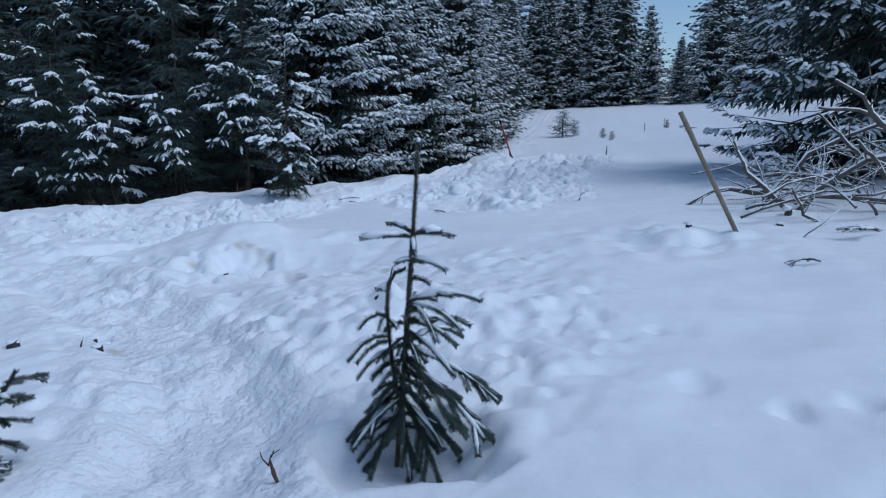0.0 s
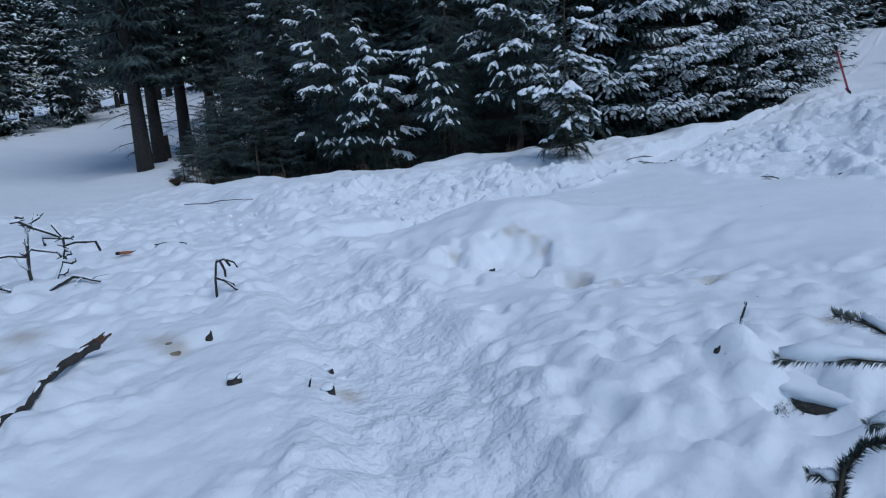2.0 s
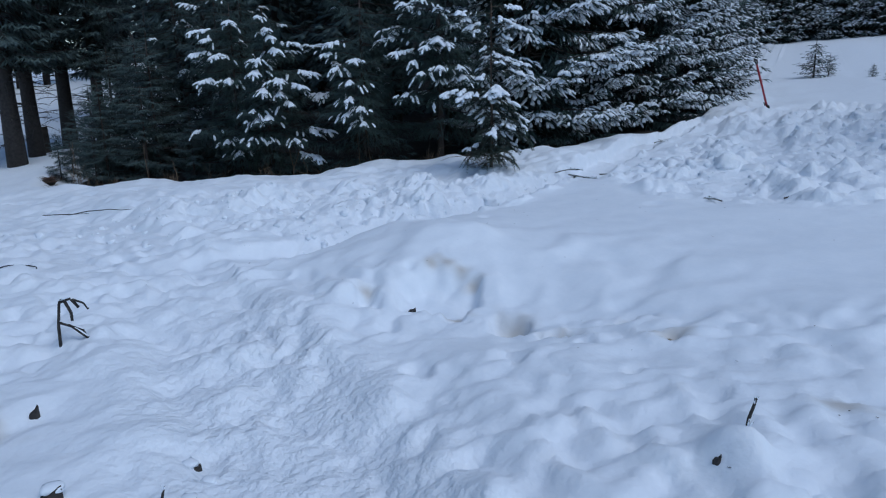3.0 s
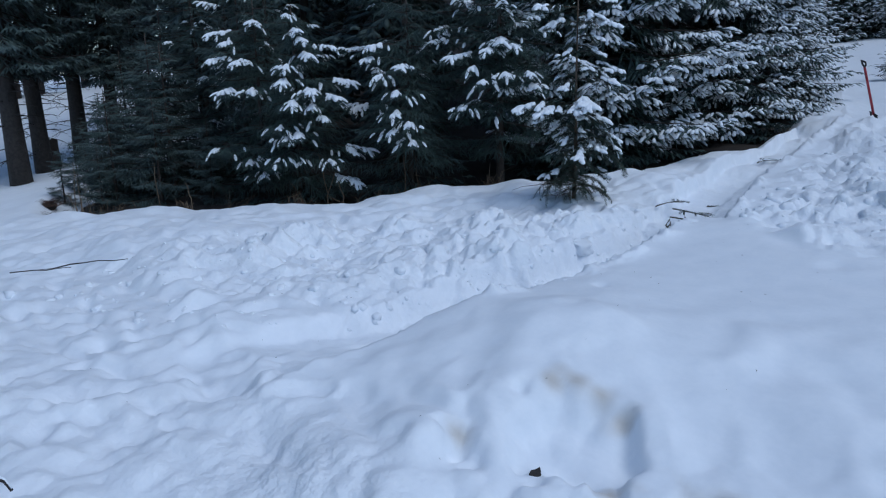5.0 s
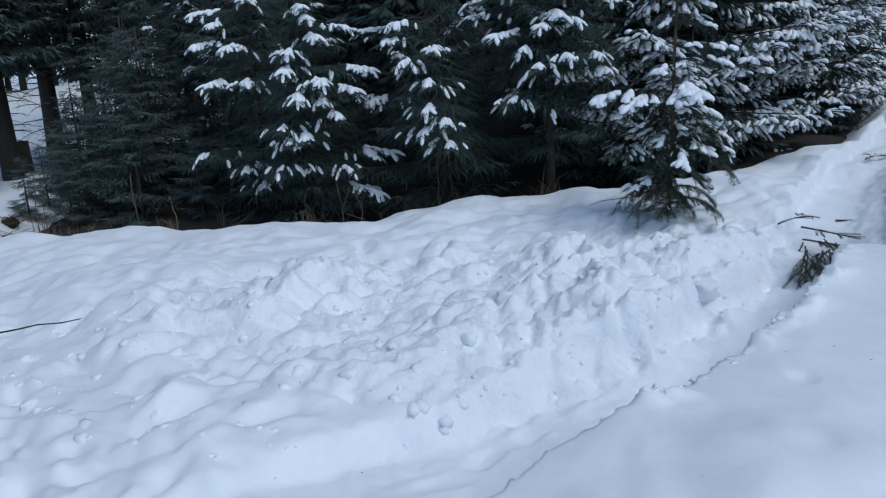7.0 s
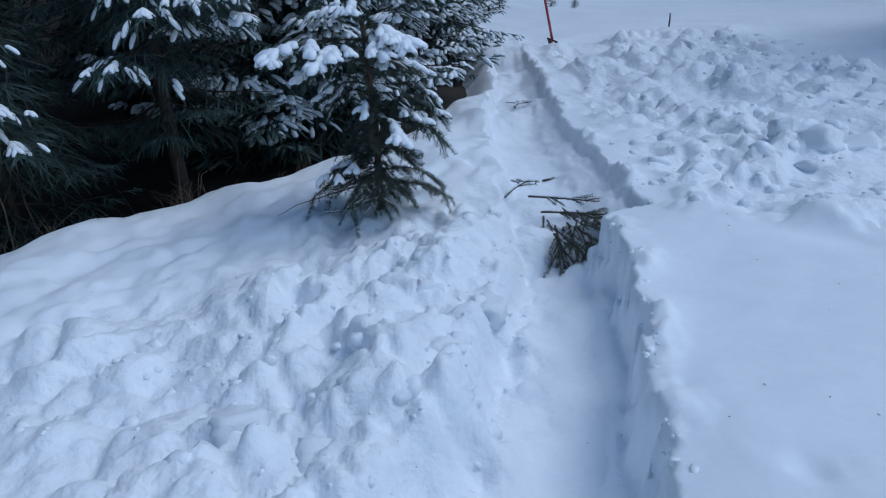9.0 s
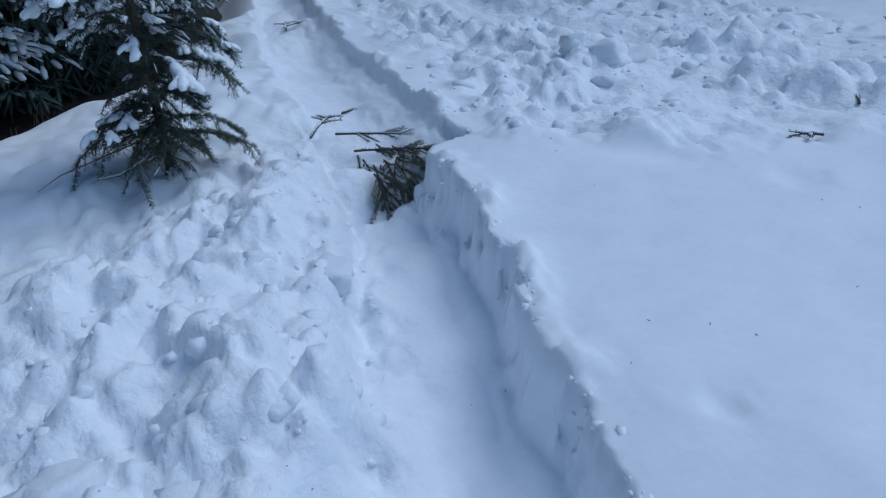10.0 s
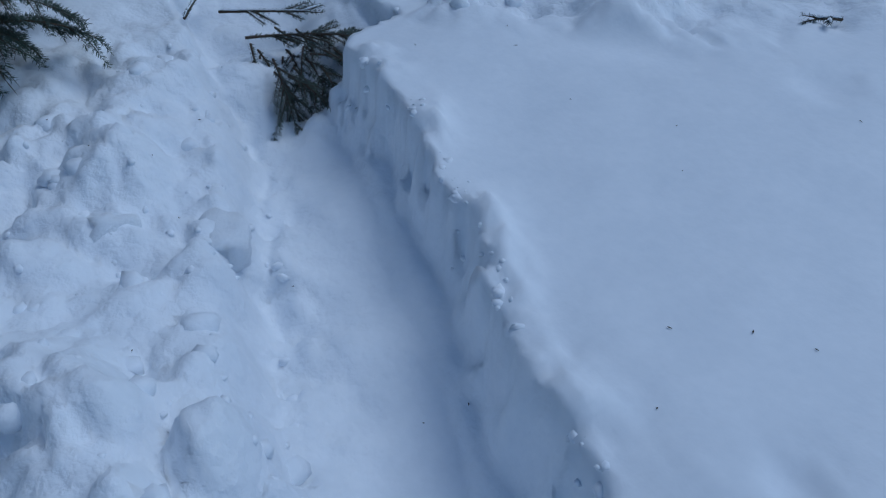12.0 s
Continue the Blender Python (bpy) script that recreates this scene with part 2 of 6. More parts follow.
def along(x, y, line):
    """Distance from a polyline, positive on its left side, and the share of the way along it."""
    best, side, share = np.full(np.shape(x), 1e9), np.zeros(np.shape(x)), np.zeros(np.shape(x))
    for i, ((ax, ay), (bx, by)) in enumerate(zip(line, line[1:])):
        dx, dy = bx - ax, by - ay
        t = np.clip(((x - ax) * dx + (y - ay) * dy) / (dx * dx + dy * dy), 0, 1)
        d = np.hypot(x - ax - t * dx, y - ay - t * dy)
        s = np.sign(dx * (y - ay) - dy * (x - ax))
        near = d < best - 1e-9
        best, side, share = np.where(near, d, best), np.where(near, s, side), np.where(near, i + t, share)
    return best, side * best, share


# ---- the lie of the land ----
TRODDEN = [(-0.3, -4), (-1.15, 0.5), (-1.5, 2.2), (-1.85, 3.05), (-2.3, 3.6), (-2.8, 4.15), (-3.4, 4.62), (-4.3, 5.15), (-5.3, 5.8), (-6.6, 6.3), (-8.6, 6.9), (-11.4, 7.6), (-15, 9.2), (-22, 13), (-40, 24)]
WOOD_EDGE = [(-30, 27), (-21, 16.8), (-17.5, 12.4), (-15.6, 10.6), (-13.5, 9.5), (-12, 9.1), (-10.2, 9.45), (-8.7, 9.8), (-7.65, 10.05), (-6.85, 10.6), (-6.0, 11.15), (-4.45, 12.15), (-3.95, 13.2), (-3.2, 14.6), (-2.8, 17), (-2.6, 20), (-2.7, 26), (-3.2, 34), (-4.5, 46), (-6, 70)]
RIM_R = ([5.6, 6.1, 6.9, 7.4, 8.06, 8.4, 8.8, 9.43, 9.9, 9.98, 10.06, 11.3, 11.9, 14.6, 16.5, 17.5], [-5.3, -4.87, -4.46, -4.165, -3.94, -3.848, -3.718, -3.553, -3.52, -3.435, -3.18, -3.12, -3.08, -2.68, -2.4, -2.25])
RIM_L = ([5.6, 6.6, 7.2, 7.86, 8.38, 8.72, 9.35, 10.05, 11.3, 12.84, 15, 17.2], [-6.0, -5.6, -5.1, -4.72, -4.42, -4.27, -4.05, -3.86, -3.68, -3.49, -3.0, -2.7])
HEAP_EDGE = ([-3.3, -3, -2.4, -1.5, -0.8, 0, 0.6, 2], [9.95, 9.75, 9.2, 8.7, 8.65, 8.95, 9.6, 11.5])
PROFILE = ([-400, -40, 0, 27, 33, 40, 46, 52, 80, 400], [-4, -2.0, -0.008, 1.39, 1.85, 2.7, 3.4, 3.8, 4.5, 6.0])
# wells and prints in the snow: x, y, radius, depth
DENTS = [(-0.74, 2.74, 0.34, 0.20), (-3.33, 6.23, 0.25, 0.12), (-0.54, 6.06, 0.06, 0.035), (-0.37, 3.72, 0.06, 0.035), (0.11, 4.4, 0.07, 0.04), (0.21, 4.03, 0.07, 0.035), (0.47, 4.19, 0.06, 0.035), (0.16, 3.77, 0.06, 0.032), (-0.13, 4.15, 0.06, 0.032), (-0.97, 4.26, 0.17, 0.10), (-2.87, 9.84, 0.06, 0.035), (-2.76, 9.72, 0.06, 0.035), (-2.64, 9.62, 0.05, 0.03), (-3.38, 6.30, 0.13, -0.025), (-3.22, 6.20, 0.10, -0.02), (-3.10, 6.05, 0.08, 0.06), (-2.72, 6.06, 0.11, 0.11), (-2.37, 5.95, 0.09, 0.11), (-3.76, 6.03, 0.07, 0.05), (-2.16, 5.71, 0.05, 0.06), (-2.04, 6.16, 0.05, 0.05), (-1.75, 5.91, 0.06, 0.06), (-1.84, 5.39, 0.04, 0.05), (-3.67, 5.96, 0.08, 0.05), (-2.45, 5.4, 0.08, 0.04), (-2.0, 6.3, 0.1, 0.04), (-1.5, 5.2, 0.08, 0.06), (-2.9, 5.2, 0.09, 0.06), (0.6, 4.2, 0.11, 0.025), (0.95, 3.12, 0.075, 0.05), (1.24, 3.2, 0.08, 0.05), (0.57, 3.4, 0.10, 0.035), (0.2, 5.0, 0.12, 0.02), (-0.05, 4.1, 0.1, 0.02), (-2.33, 8.70, 0.11, 0.02), (-3.65, 7.86, 0.06, 0.022), (1.2, 6.6, 0.2, 0.05), (0.9, 7.2, 0.2, 0.06), (-4.13, 8.70, 0.07, 0.025), (-4.2, 8.52, 0.07, 0.025), (-4.08, 9.05, 0.08, 0.025), (-3.95, 9.4, 0.08, 0.02), (-4.25, 8.2, 0.08, 0.025), (-3.85, 9.75, 0.08, 0.02)]


# brownish stains where soil shows through: x, y, radius
STAINS = [(-3.48, 6.47, 0.06), (-3.38, 6.52, 0.07), (-3.26, 6.51, 0.07), (-3.15, 6.46, 0.05), (-3.1, 6.09, 0.07), (-3.76, 6.06, 0.06), (-2.70, 6.12, 0.10), (-2.36, 6.0, 0.07), (-1.75, 5.95, 0.08), (-2.02, 6.2, 0.06), (-4.42, 3.90, 0.13), (-4.58, 3.92, 0.12), (-5.6, 3.55, 0.16), (-5.2, 3.2, 0.12), (-3.1, 4.0, 0.08), (-0.54, 6.1, 0.07), (-1.0, 5.2, 0.09)]


def boot_prints():
    """Prints along the trodden path and across the field: x, y, direction, depth."""
    pick = random.Random(90)
    out = []
    for (ax, ay), (bx, by) in zip(TRODDEN[1:11], TRODDEN[2:12]):
        ln = math.hypot(bx - ax, by - ay)
        for k in range(int(ln * 7)):
            f = pick.random()
            a = math.atan2(by - ay, bx - ax)
            off = pick.uniform(-0.42, 0.42)
            out.append((ax + (bx - ax) * f - math.sin(a) * off, ay + (by - ay) * f + math.cos(a) * off, a + pick.uniform(-0.4, 0.4), pick.uniform(0.010, 0.028)))
    for k in range(26):
        out.append((pick.uniform(-6.5, -3.0), pick.uniform(2.2, 6.2), pick.uniform(0, 3.1), pick.uniform(0.015, 0.035)))
    for k in range(12):
        f = k / 11
        out.append((-4.9 + 1.0 * f + pick.uniform(-0.05, 0.05), 7.0 + 3.0 * f, 1.2 + pick.uniform(-0.3, 0.3), 0.018))
    return out


PRINTS = boot_prints()


def pressed(x, y):
    """The depth of the boot prints, with the snow that they push up round them."""
    out = np.zeros(np.shape(x))
    for px, py, a, deep in PRINTS:
        near = (np.abs(x - px) < 0.3) & (np.abs(y - py) < 0.3)
        if near.any():
            dx, dy = x[near] - px, y[near] - py
            u, v = dx * math.cos(a) + dy * math.sin(a), dy * math.cos(a) - dx * math.sin(a)
            q = np.sqrt((u / 0.145) ** 2 + (v / 0.052) ** 2) * (1 + 0.3 * ripple(x[near], y[near], 0.07, 95))
            out[near] += deep * (np.exp(-(q**4)) - 0.35 * np.exp(-(((q - 1.45) / 0.3) ** 2)))
    return out


def plain(x, y):
    """The open slope without its details."""
    p = np.asarray(x, float)
    across = 0.0395 * np.clip(p, -17, 14) + 0.01 * np.clip(p + 17, -30, 0) * -1.2
    rise = sum(np.interp(np.asarray(y, float) + k, *PROFILE) for k in (-3, -1.5, 0, 1.5, 3)) / 5
    hill = 0.75 * np.exp(-(((p + 34) / 10) ** 2) - ((np.asarray(y, float) - 27) / 8) ** 2)
    return across + rise + hill


def land(x, y, detail=True):
    x, y = np.asarray(x, float), np.asarray(y, float)
    h = plain(x, y)
    near = np.exp(-((x + 2) / 9) ** 4 - ((y - 6) / 11) ** 4)
    h = h - 0.20 * np.exp(-(((x + 2.7) / 1.5) ** 2) - ((y - 5.98) / 0.75) ** 2)
    h = h + 0.15 * np.exp(-(((x + 3.75) / 0.75) ** 2) - ((y - 7.0) / 0.65) ** 2)
    h = h + 0.10 * np.exp(-(((x + 7.4) / 1.6) ** 2) - ((y - 8.0) / 0.9) ** 2)
    _, wood, _ = along(x, y, WOOD_EDGE)
    h = h + 0.05 * np.exp(-(((wood + 0.35) / 0.45) ** 2)) * step(-9.5, -7.0, x) - 0.07 * np.exp(-(((wood + 0.8) / 1.0) ** 2)) * step(-16, -13, x) * (1 - step(-9.5, -8.0, x)) - 0.34 * step(0.0, 0.55, wood) * step(-12.9, -12.0, x + (y - 9.4) * 0.75)
    h = h + (0.06 * ripple(x, y, 0.75, 26) + 0.045 * ripple(x, y, 0.3, 27) + 0.02 * puffs(x, y, 0.14, 29)) * np.exp(-(((wood + 0.35) / 0.6) ** 2)) * step(-13, -12, x)
    h = h + 0.09 * np.exp(-(((x + 6.45) / 0.3) ** 2) - ((y - 10.75) / 0.25) ** 2) - 0.05 * np.exp(-(((x + 7.0) / 0.35) ** 2) - ((y - 10.1) / 0.4) ** 2)
    path, _, _ = along(x, y, TRODDEN)
    wide = np.interp(x, [-16, -10, -5], [1.7, 1.0, 0.42])
    worn = 1 - step(wide * 0.6, wide * 1.35, path)
    left, right = np.interp(y, *RIM_L), np.interp(y, *RIM_R)
    left = left + 0.05 * ripple(x, y, 0.3, 5) + 0.04 * ripple(x, y, 0.13, 6)
    right = right + 0.028 * ripple(x * 0 + 9, y, 0.3, 7) + 0.020 * ripple(x * 2.2, y, 0.11, 8) + 0.018 * ripple(x * 2, y, 0.055, 9)
    depth = np.interp(y, [5.6, 6.2, 7.2, 8.5, 10.12, 10.24, 12, 16.6, 17.2], [0, 0.10, 0.26, 0.34, 0.34, 0.20, 0.21, 0.20, 0])
    slope_l = np.interp(y, [6, 7.5, 8.5, 10, 10.6, 13], [0.5, 0.42, 0.38, 0.30, 0.15, 0.12])
    slope_r = np.interp(y, [6, 6.8, 7.6, 9.9, 10.02, 12, 14, 16.5], [0.32, 0.14, 0.075, 0.065, 0.27, 0.25, 0.2, 0.15])
    wall = np.clip((right - x) / slope_r, 0, 1)
    shelf = 0.5 + 0.12 * ripple(x * 0 + 4, y, 0.5, 15)
    # near: an upright face with a ledge and a toe of fallen snow; farther on a plain slope
    upright = 0.52 * np.clip(wall / 0.3, 0, 1) + 0.10 * wall + 0.24 * step(shelf, shelf + 0.3, wall) + 0.14 * step(0.02, 0.10 + 0.08 * ripple(x, y, 0.45, 18), right - slope_r - x)
    drop = np.where(y > 10.0, 0.4 * np.clip(wall / 0.16, 0, 1) + 0.5 * wall + 0.1 * step(0.6, 1.4, (right - x) / slope_r), upright)
    bank = np.interp(y, [10.2, 10.8], [0.2, 0.06]) * step(-0.75, 0.0, x - left) * step(6.3, 7.2, y) + np.interp(y, [10.2, 10.8], [0.72, 0.86]) * step(-0.45, 0.45, (x - left + 0.13 * step(7.2, 8.2, y)) / (0.5 * slope_l)) + 0.08 * step(0, 0.35, x - left)
    cut = np.clip(bank * np.interp(y, [6, 7], [0.9, 1]), 0, 1) * drop
    # thrown-out snow beside the cut
    heap_l = step(-3.5, -2.3, x - left + 0.5 * ripple(x, y, 0.9, 20)) * (1 - step(-0.1, 0.25, x - left)) * step(6.7, 7.7, y + 0.4 * ripple(x, y, 0.8, 28)) * (1 - step(10.1, 11.2, y) * 0.85) * (1 - step(-1.5, -0.9, wood + 0.25 * ripple(x, y, 0.5, 23)))
    heap_r = step(0.1, 0.5, x - right) * (1 - step(2.6, 3.6, x - right + 0.5 * ripple(x, y, 1.1, 21))) * step(-0.2, 0.35, y - np.interp(x, *HEAP_EDGE) + 0.25 * ripple(x, y, 0.6, 22)) * (1 - step(16.5, 19, y))
    h = h - 0.15 * np.exp(-((path / 1.25) ** 2)) * (1 - step(4.4, 5.8, y)) * step(-8, -5, x)
    if not detail:
        return h - 0.06 * worn - depth * cut + 0.05 * heap_l
    wx, wy = x + 0.05 * ripple(x, y, 0.3, 11) + 0.02 * ripple(x, y, 0.11, 13), y + 0.05 * ripple(x, y, 0.3, 12) + 0.02 * ripple(x, y, 0.11, 14)
    calm = step(-0.1, 0.3, x - right) * step(6.9, 7.7, y) * (1 - step(-0.5, 0.1, y - np.interp(x, *HEAP_EDGE))) + 0.55 * step(-1.6, -0.3, x) * (1 - step(10, 12, y))
    calm = np.clip(calm, 0, 1)
    beaten = (1 - step(-5.2, -4.2, x)) * step(-14, -11, x) * step(3.5, 4.3, y) * (1 - step(-0.9, -0.3, wood)) * (1 - heap_l)
    rough = (1 - 0.8 * calm) * (1 - 0.5 * beaten)
    h = h + rough * (0.04 * ripple(x, y, 1.1, 1) + 0.026 * ripple(wx, wy, 0.5, 2)) + near * rough * 0.006 * ripple(wx, wy, 0.17, 3)
    h = h + calm * (0.028 * ripple(x, y, 0.9, 4) + 0.004 * ripple(x, y, 0.2, 5)) + near * step(-1.2, -0.2, x) * 0.012 * ripple(wx, wy, 0.3, 17)
    # the trodden field: soft swells, low pillows and shallow hollows
    field = (1 - step(6.0, 7.0, y)) * (1 - step(-1.2, 0.8, x)) * step(-12, -9, x) * step(-0.8, 0.8, y)
    pitchy = step(-0.2, 0.5, ripple(x, y, 0.9, 92))
    h = h + field * beaten * (0.035 * puffs(wx, wy, 0.2, 101) + 0.02 * puffs(wx, wy, 0.1, 102) - 0.07 * np.clip(ripple(wx, wy, 0.2, 103) - 0.2, 0, 1))
    h = h + field * (0.030 * (1 - 0.8 * beaten) * ripple(wx, wy, 0.62, 31) + 0.020 * ripple(wx, wy, 0.34, 32) + (0.02 + 0.055 * pitchy) * puffs(wx, wy, 0.30, 91) + (0.012 + 0.025 * pitchy) * puffs(wx, wy, 0.14, 93) - 0.07 * np.clip(ripple(wx, wy, 0.26, 37) - 0.35, 0, 1))
    dimpled = np.exp(-(((x + 1.3) / 1.5) ** 4) - ((y - 4.1) / 1.25) ** 4) * (1 - worn)
    h = h + dimpled * (0.07 * puffs(wx, wy, 0.22, 97) + 0.045 * puffs(wx, wy, 0.115, 98) - 0.09 * np.clip(ripple(wx, wy, 0.15, 99) - 0.3, 0, 1))
    churn = np.exp(-(((x - 1.0) / 1.0) ** 2) - ((y - 7.0) / 0.8) ** 2)
    h = h + churn * (0.07 * ripple(wx, wy, 0.42, 83) + 0.06 * ripple(wx, wy, 0.22, 84) + 0.05 * clods(wx, wy, 0.22, 85))
    pitted = np.exp(-(((x + 2.6) / 1.5) ** 2) - ((y - 6.05) / 0.85) ** 2)
    h = h + pitted * (0.03 * ripple(wx, wy, 0.55, 81) + 0.02 * puffs(wx, wy, 0.33, 82) - 0.006)
    swell = step(0.0, 0.3, x - right) * step(5.9, 6.3, y) * (1 - step(7.1, 8.0, y)) * step(-5.0, -4.2, x) * (1 - step(-2.0, -1.0, x))
    h = h + swell * (0.035 * ripple(wx, wy, 0.34, 86) + 0.012 * ripple(wx, wy, 0.16, 87))
    hummocks = step(5.6, 6.2, y) * (1 - step(-0.3, 0.1, x - left)) * step(-13.5, -11.0, x) * (1 - step(-0.9, -0.3, wood)) * (1 - heap_l)
    h = h + hummocks * (0.03 * ripple(wx, wy, 0.5, 88) + 0.05 * puffs(wx, wy, 0.27, 89) + 0.03 * puffs(wx, wy, 0.15, 90) - 0.10 * np.clip(ripple(wx, wy, 0.24, 94) - 0.25, 0, 1))
    # the path: packed flat, crumbly, with low ridges along its sides
    ridge = np.exp(-(((path - 1.15 * wide) / 0.14) ** 2)) * near
    h = h - 0.075 * worn + near * worn * step(-6.5, -4.0, x) * (0.012 * ripple(wx, wy, 0.2, 33) + 0.012 * puffs(wx, wy, 0.08, 34) + 0.004 * ripple(wx, wy, 0.04, 36)) + ridge * (0.03 * puffs(wx, wy, 0.2, 35) + 0.012 * puffs(wx, wy, 0.09, 38))
    h = h - near * pressed(x, y)
    # heaps of thrown snow: swollen lumps with creases, in places broken blocks
    big, big_rim = chunks(wx, wy, 0.24, 44)
    mid, mid_rim = chunks(wx + 0.4, wy, 0.11, 54)
    broken = 0.016 * big * big_rim + 0.009 * mid * mid_rim
    middling, little = clods(wx + 0.4, wy, 0.17, 154), clods(wx, wy + 0.7, 0.075, 164)
    patchy = step(-0.35, 0.45, ripple(x, y, 0.6, 24))
    ux, uy = wx + 0.025 * ripple(x, y, 0.14, 147) + 0.008 * ripple(x, y, 0.06, 148), wy + 0.025 * ripple(x, y, 0.14, 149) + 0.008 * ripple(x, y, 0.06, 150)
    lumpy = 0.06 * ripple(x, y, 0.5, 41) + 0.06 * puffs(ux, uy, 0.26, 143) + 0.06 * clods(ux, uy, 0.20, 144) + 0.05 * clods(ux + 0.4, uy, 0.11, 145) + 0.026 * clods(ux, uy + 0.3, 0.055, 146)
    h = h + heap_l * (-0.10 + (0.8 + 0.75 * patchy) * lumpy + 0.4 * broken * patchy)
    h = h + heap_r * (-0.06 + (0.5 + 0.9 * patchy) * lumpy + 0.07 * middling * patchy * step(0.0, 0.4, ripple(x, y, 0.35, 25)) + 0.5 * broken)
    # clumps of crumbled snow along the brink of the cut, in places
    brink = np.exp(-(((x - right - 0.05) / 0.07) ** 2)) * step(6.4, 6.9, y) * step(0.0, 0.02, x - right) * step(-0.05, 0.35, ripple(x * 0 + 3, y, 0.33, 53))
    h = h + brink * (0.05 * clods(wx, wy, 0.10, 51) + 0.03 * clods(wx, wy, 0.05, 55))
    for dx, dy, r, d in DENTS:
        q = np.hypot(x - dx, y - dy) / r * (1 + 0.35 * ripple(x, y, r, 52) + 0.25 * ripple(x, y, r * 0.4, 57))
        h = h - d * np.exp(-(q ** (6.0 if d > 0.08 else 4.5 if d > 0.03 else 2.0))) + 0.04 * d * np.exp(-((q - 1.4) ** 2) / 0.12)
    h = h - depth * cut * (1 + 0.05 * ripple(x, y, 0.35, 61)) + cut * (0.016 * ripple(wx, wy, 0.26, 62) + 0.006 * ripple(wx, wy, 0.10, 63) + 0.02 * little * step(0.25, 0.6, ripple(x, y, 0.5, 66)) + 0.018 * (1 - step(0.1, 0.3, x - left)) * puffs(wx, wy, 0.1, 67))
    return h


def trampled(x, y):
    """How broken the snow's surface is, 0 to 1: the path, the heaps and their surroundings."""
    path, _, _ = along(x, y, TRODDEN)
    left, right = np.interp(y, *RIM_L), np.interp(y, *RIM_R)
    worn = 1 - step(0.3, 0.9, path)
    heap_l = (1 - step(-1.6, -1.0, along(x, y, WOOD_EDGE)[1])) * step(-3.6, -2.4, x - left) * (1 - 0.5 * step(0.0, 0.25, x - left)) * step(6.7, 7.7, y) * (1 - step(10.8, 12.5, y)) * (1 - step(-0.02, 0.03, x - right))
    heap_r = step(0.1, 0.5, x - right) * (1 - step(2.8, 3.6, x - right)) * step(-0.2, 0.35, y - np.interp(x, *HEAP_EDGE)) * (1 - step(16.5, 19, y))
    open_snow = (0.16 - 0.1 * step(-1.0, 0.3, x)) * (1 - step(5.6, 6.6, y)) * (1 - step(6, 12, np.abs(x)))
    return np.clip(np.maximum(open_snow + 0.4 * worn * step(-5.5, -3.5, x), 0.32 * np.maximum(heap_l, heap_r)), 0, 1)


def ground_at(x, y):
    return float(land(np.array([x]), np.array([y]))[0])


def spread(core, lo, hi, grow=1.09):
    """Grid lines: the core's steps, then ever wider ones out to lo and hi."""
    out, s = list(core), core[1] - core[0]
    while out[0] > lo:
        s *= grow
        out.insert(0, out[0] - s)
    s = core[-1] - core[-2]
    while out[-1] < hi:
        s *= grow
        out.append(out[-1] + s)
    return np.array(out)


def sheet(name, xs, ys, height, mat, keep=None):
    gx, gy = np.meshgrid(xs, ys)
    z = height(gx.ravel(), gy.ravel())
    verts = np.column_stack([gx.ravel(), gy.ravel(), z])
    nx, ny = len(xs), len(ys)
    i = (np.arange(ny - 1)[:, None] * nx + np.arange(nx - 1)[None]).ravel()
    quads = np.column_stack([i, i + 1, i + 1 + nx, i + nx])
    if keep is not None:
        quads = quads[keep(verts)[quads].any(1)]
        used = np.unique(quads)
        back = np.zeros(len(verts), int)
        back[used] = np.arange(len(used))
        verts, quads = verts[used], back[quads]
    me = bpy.data.meshes.new(name)
    me.vertices.add(len(verts))
    me.vertices.foreach_set("co", verts.ravel())
    me.loops.add(4 * len(quads))
    me.loops.foreach_set("vertex_index", quads.ravel().astype(np.int32))
    me.polygons.add(len(quads))
    me.polygons.foreach_set("loop_start", np.arange(0, 4 * len(quads), 4, dtype=np.int32))
    me.materials.append(mat)
    me.update(calc_edges=True)
    me.polygons.foreach_set("use_smooth", np.ones(len(quads), bool))
    return new(name, me)


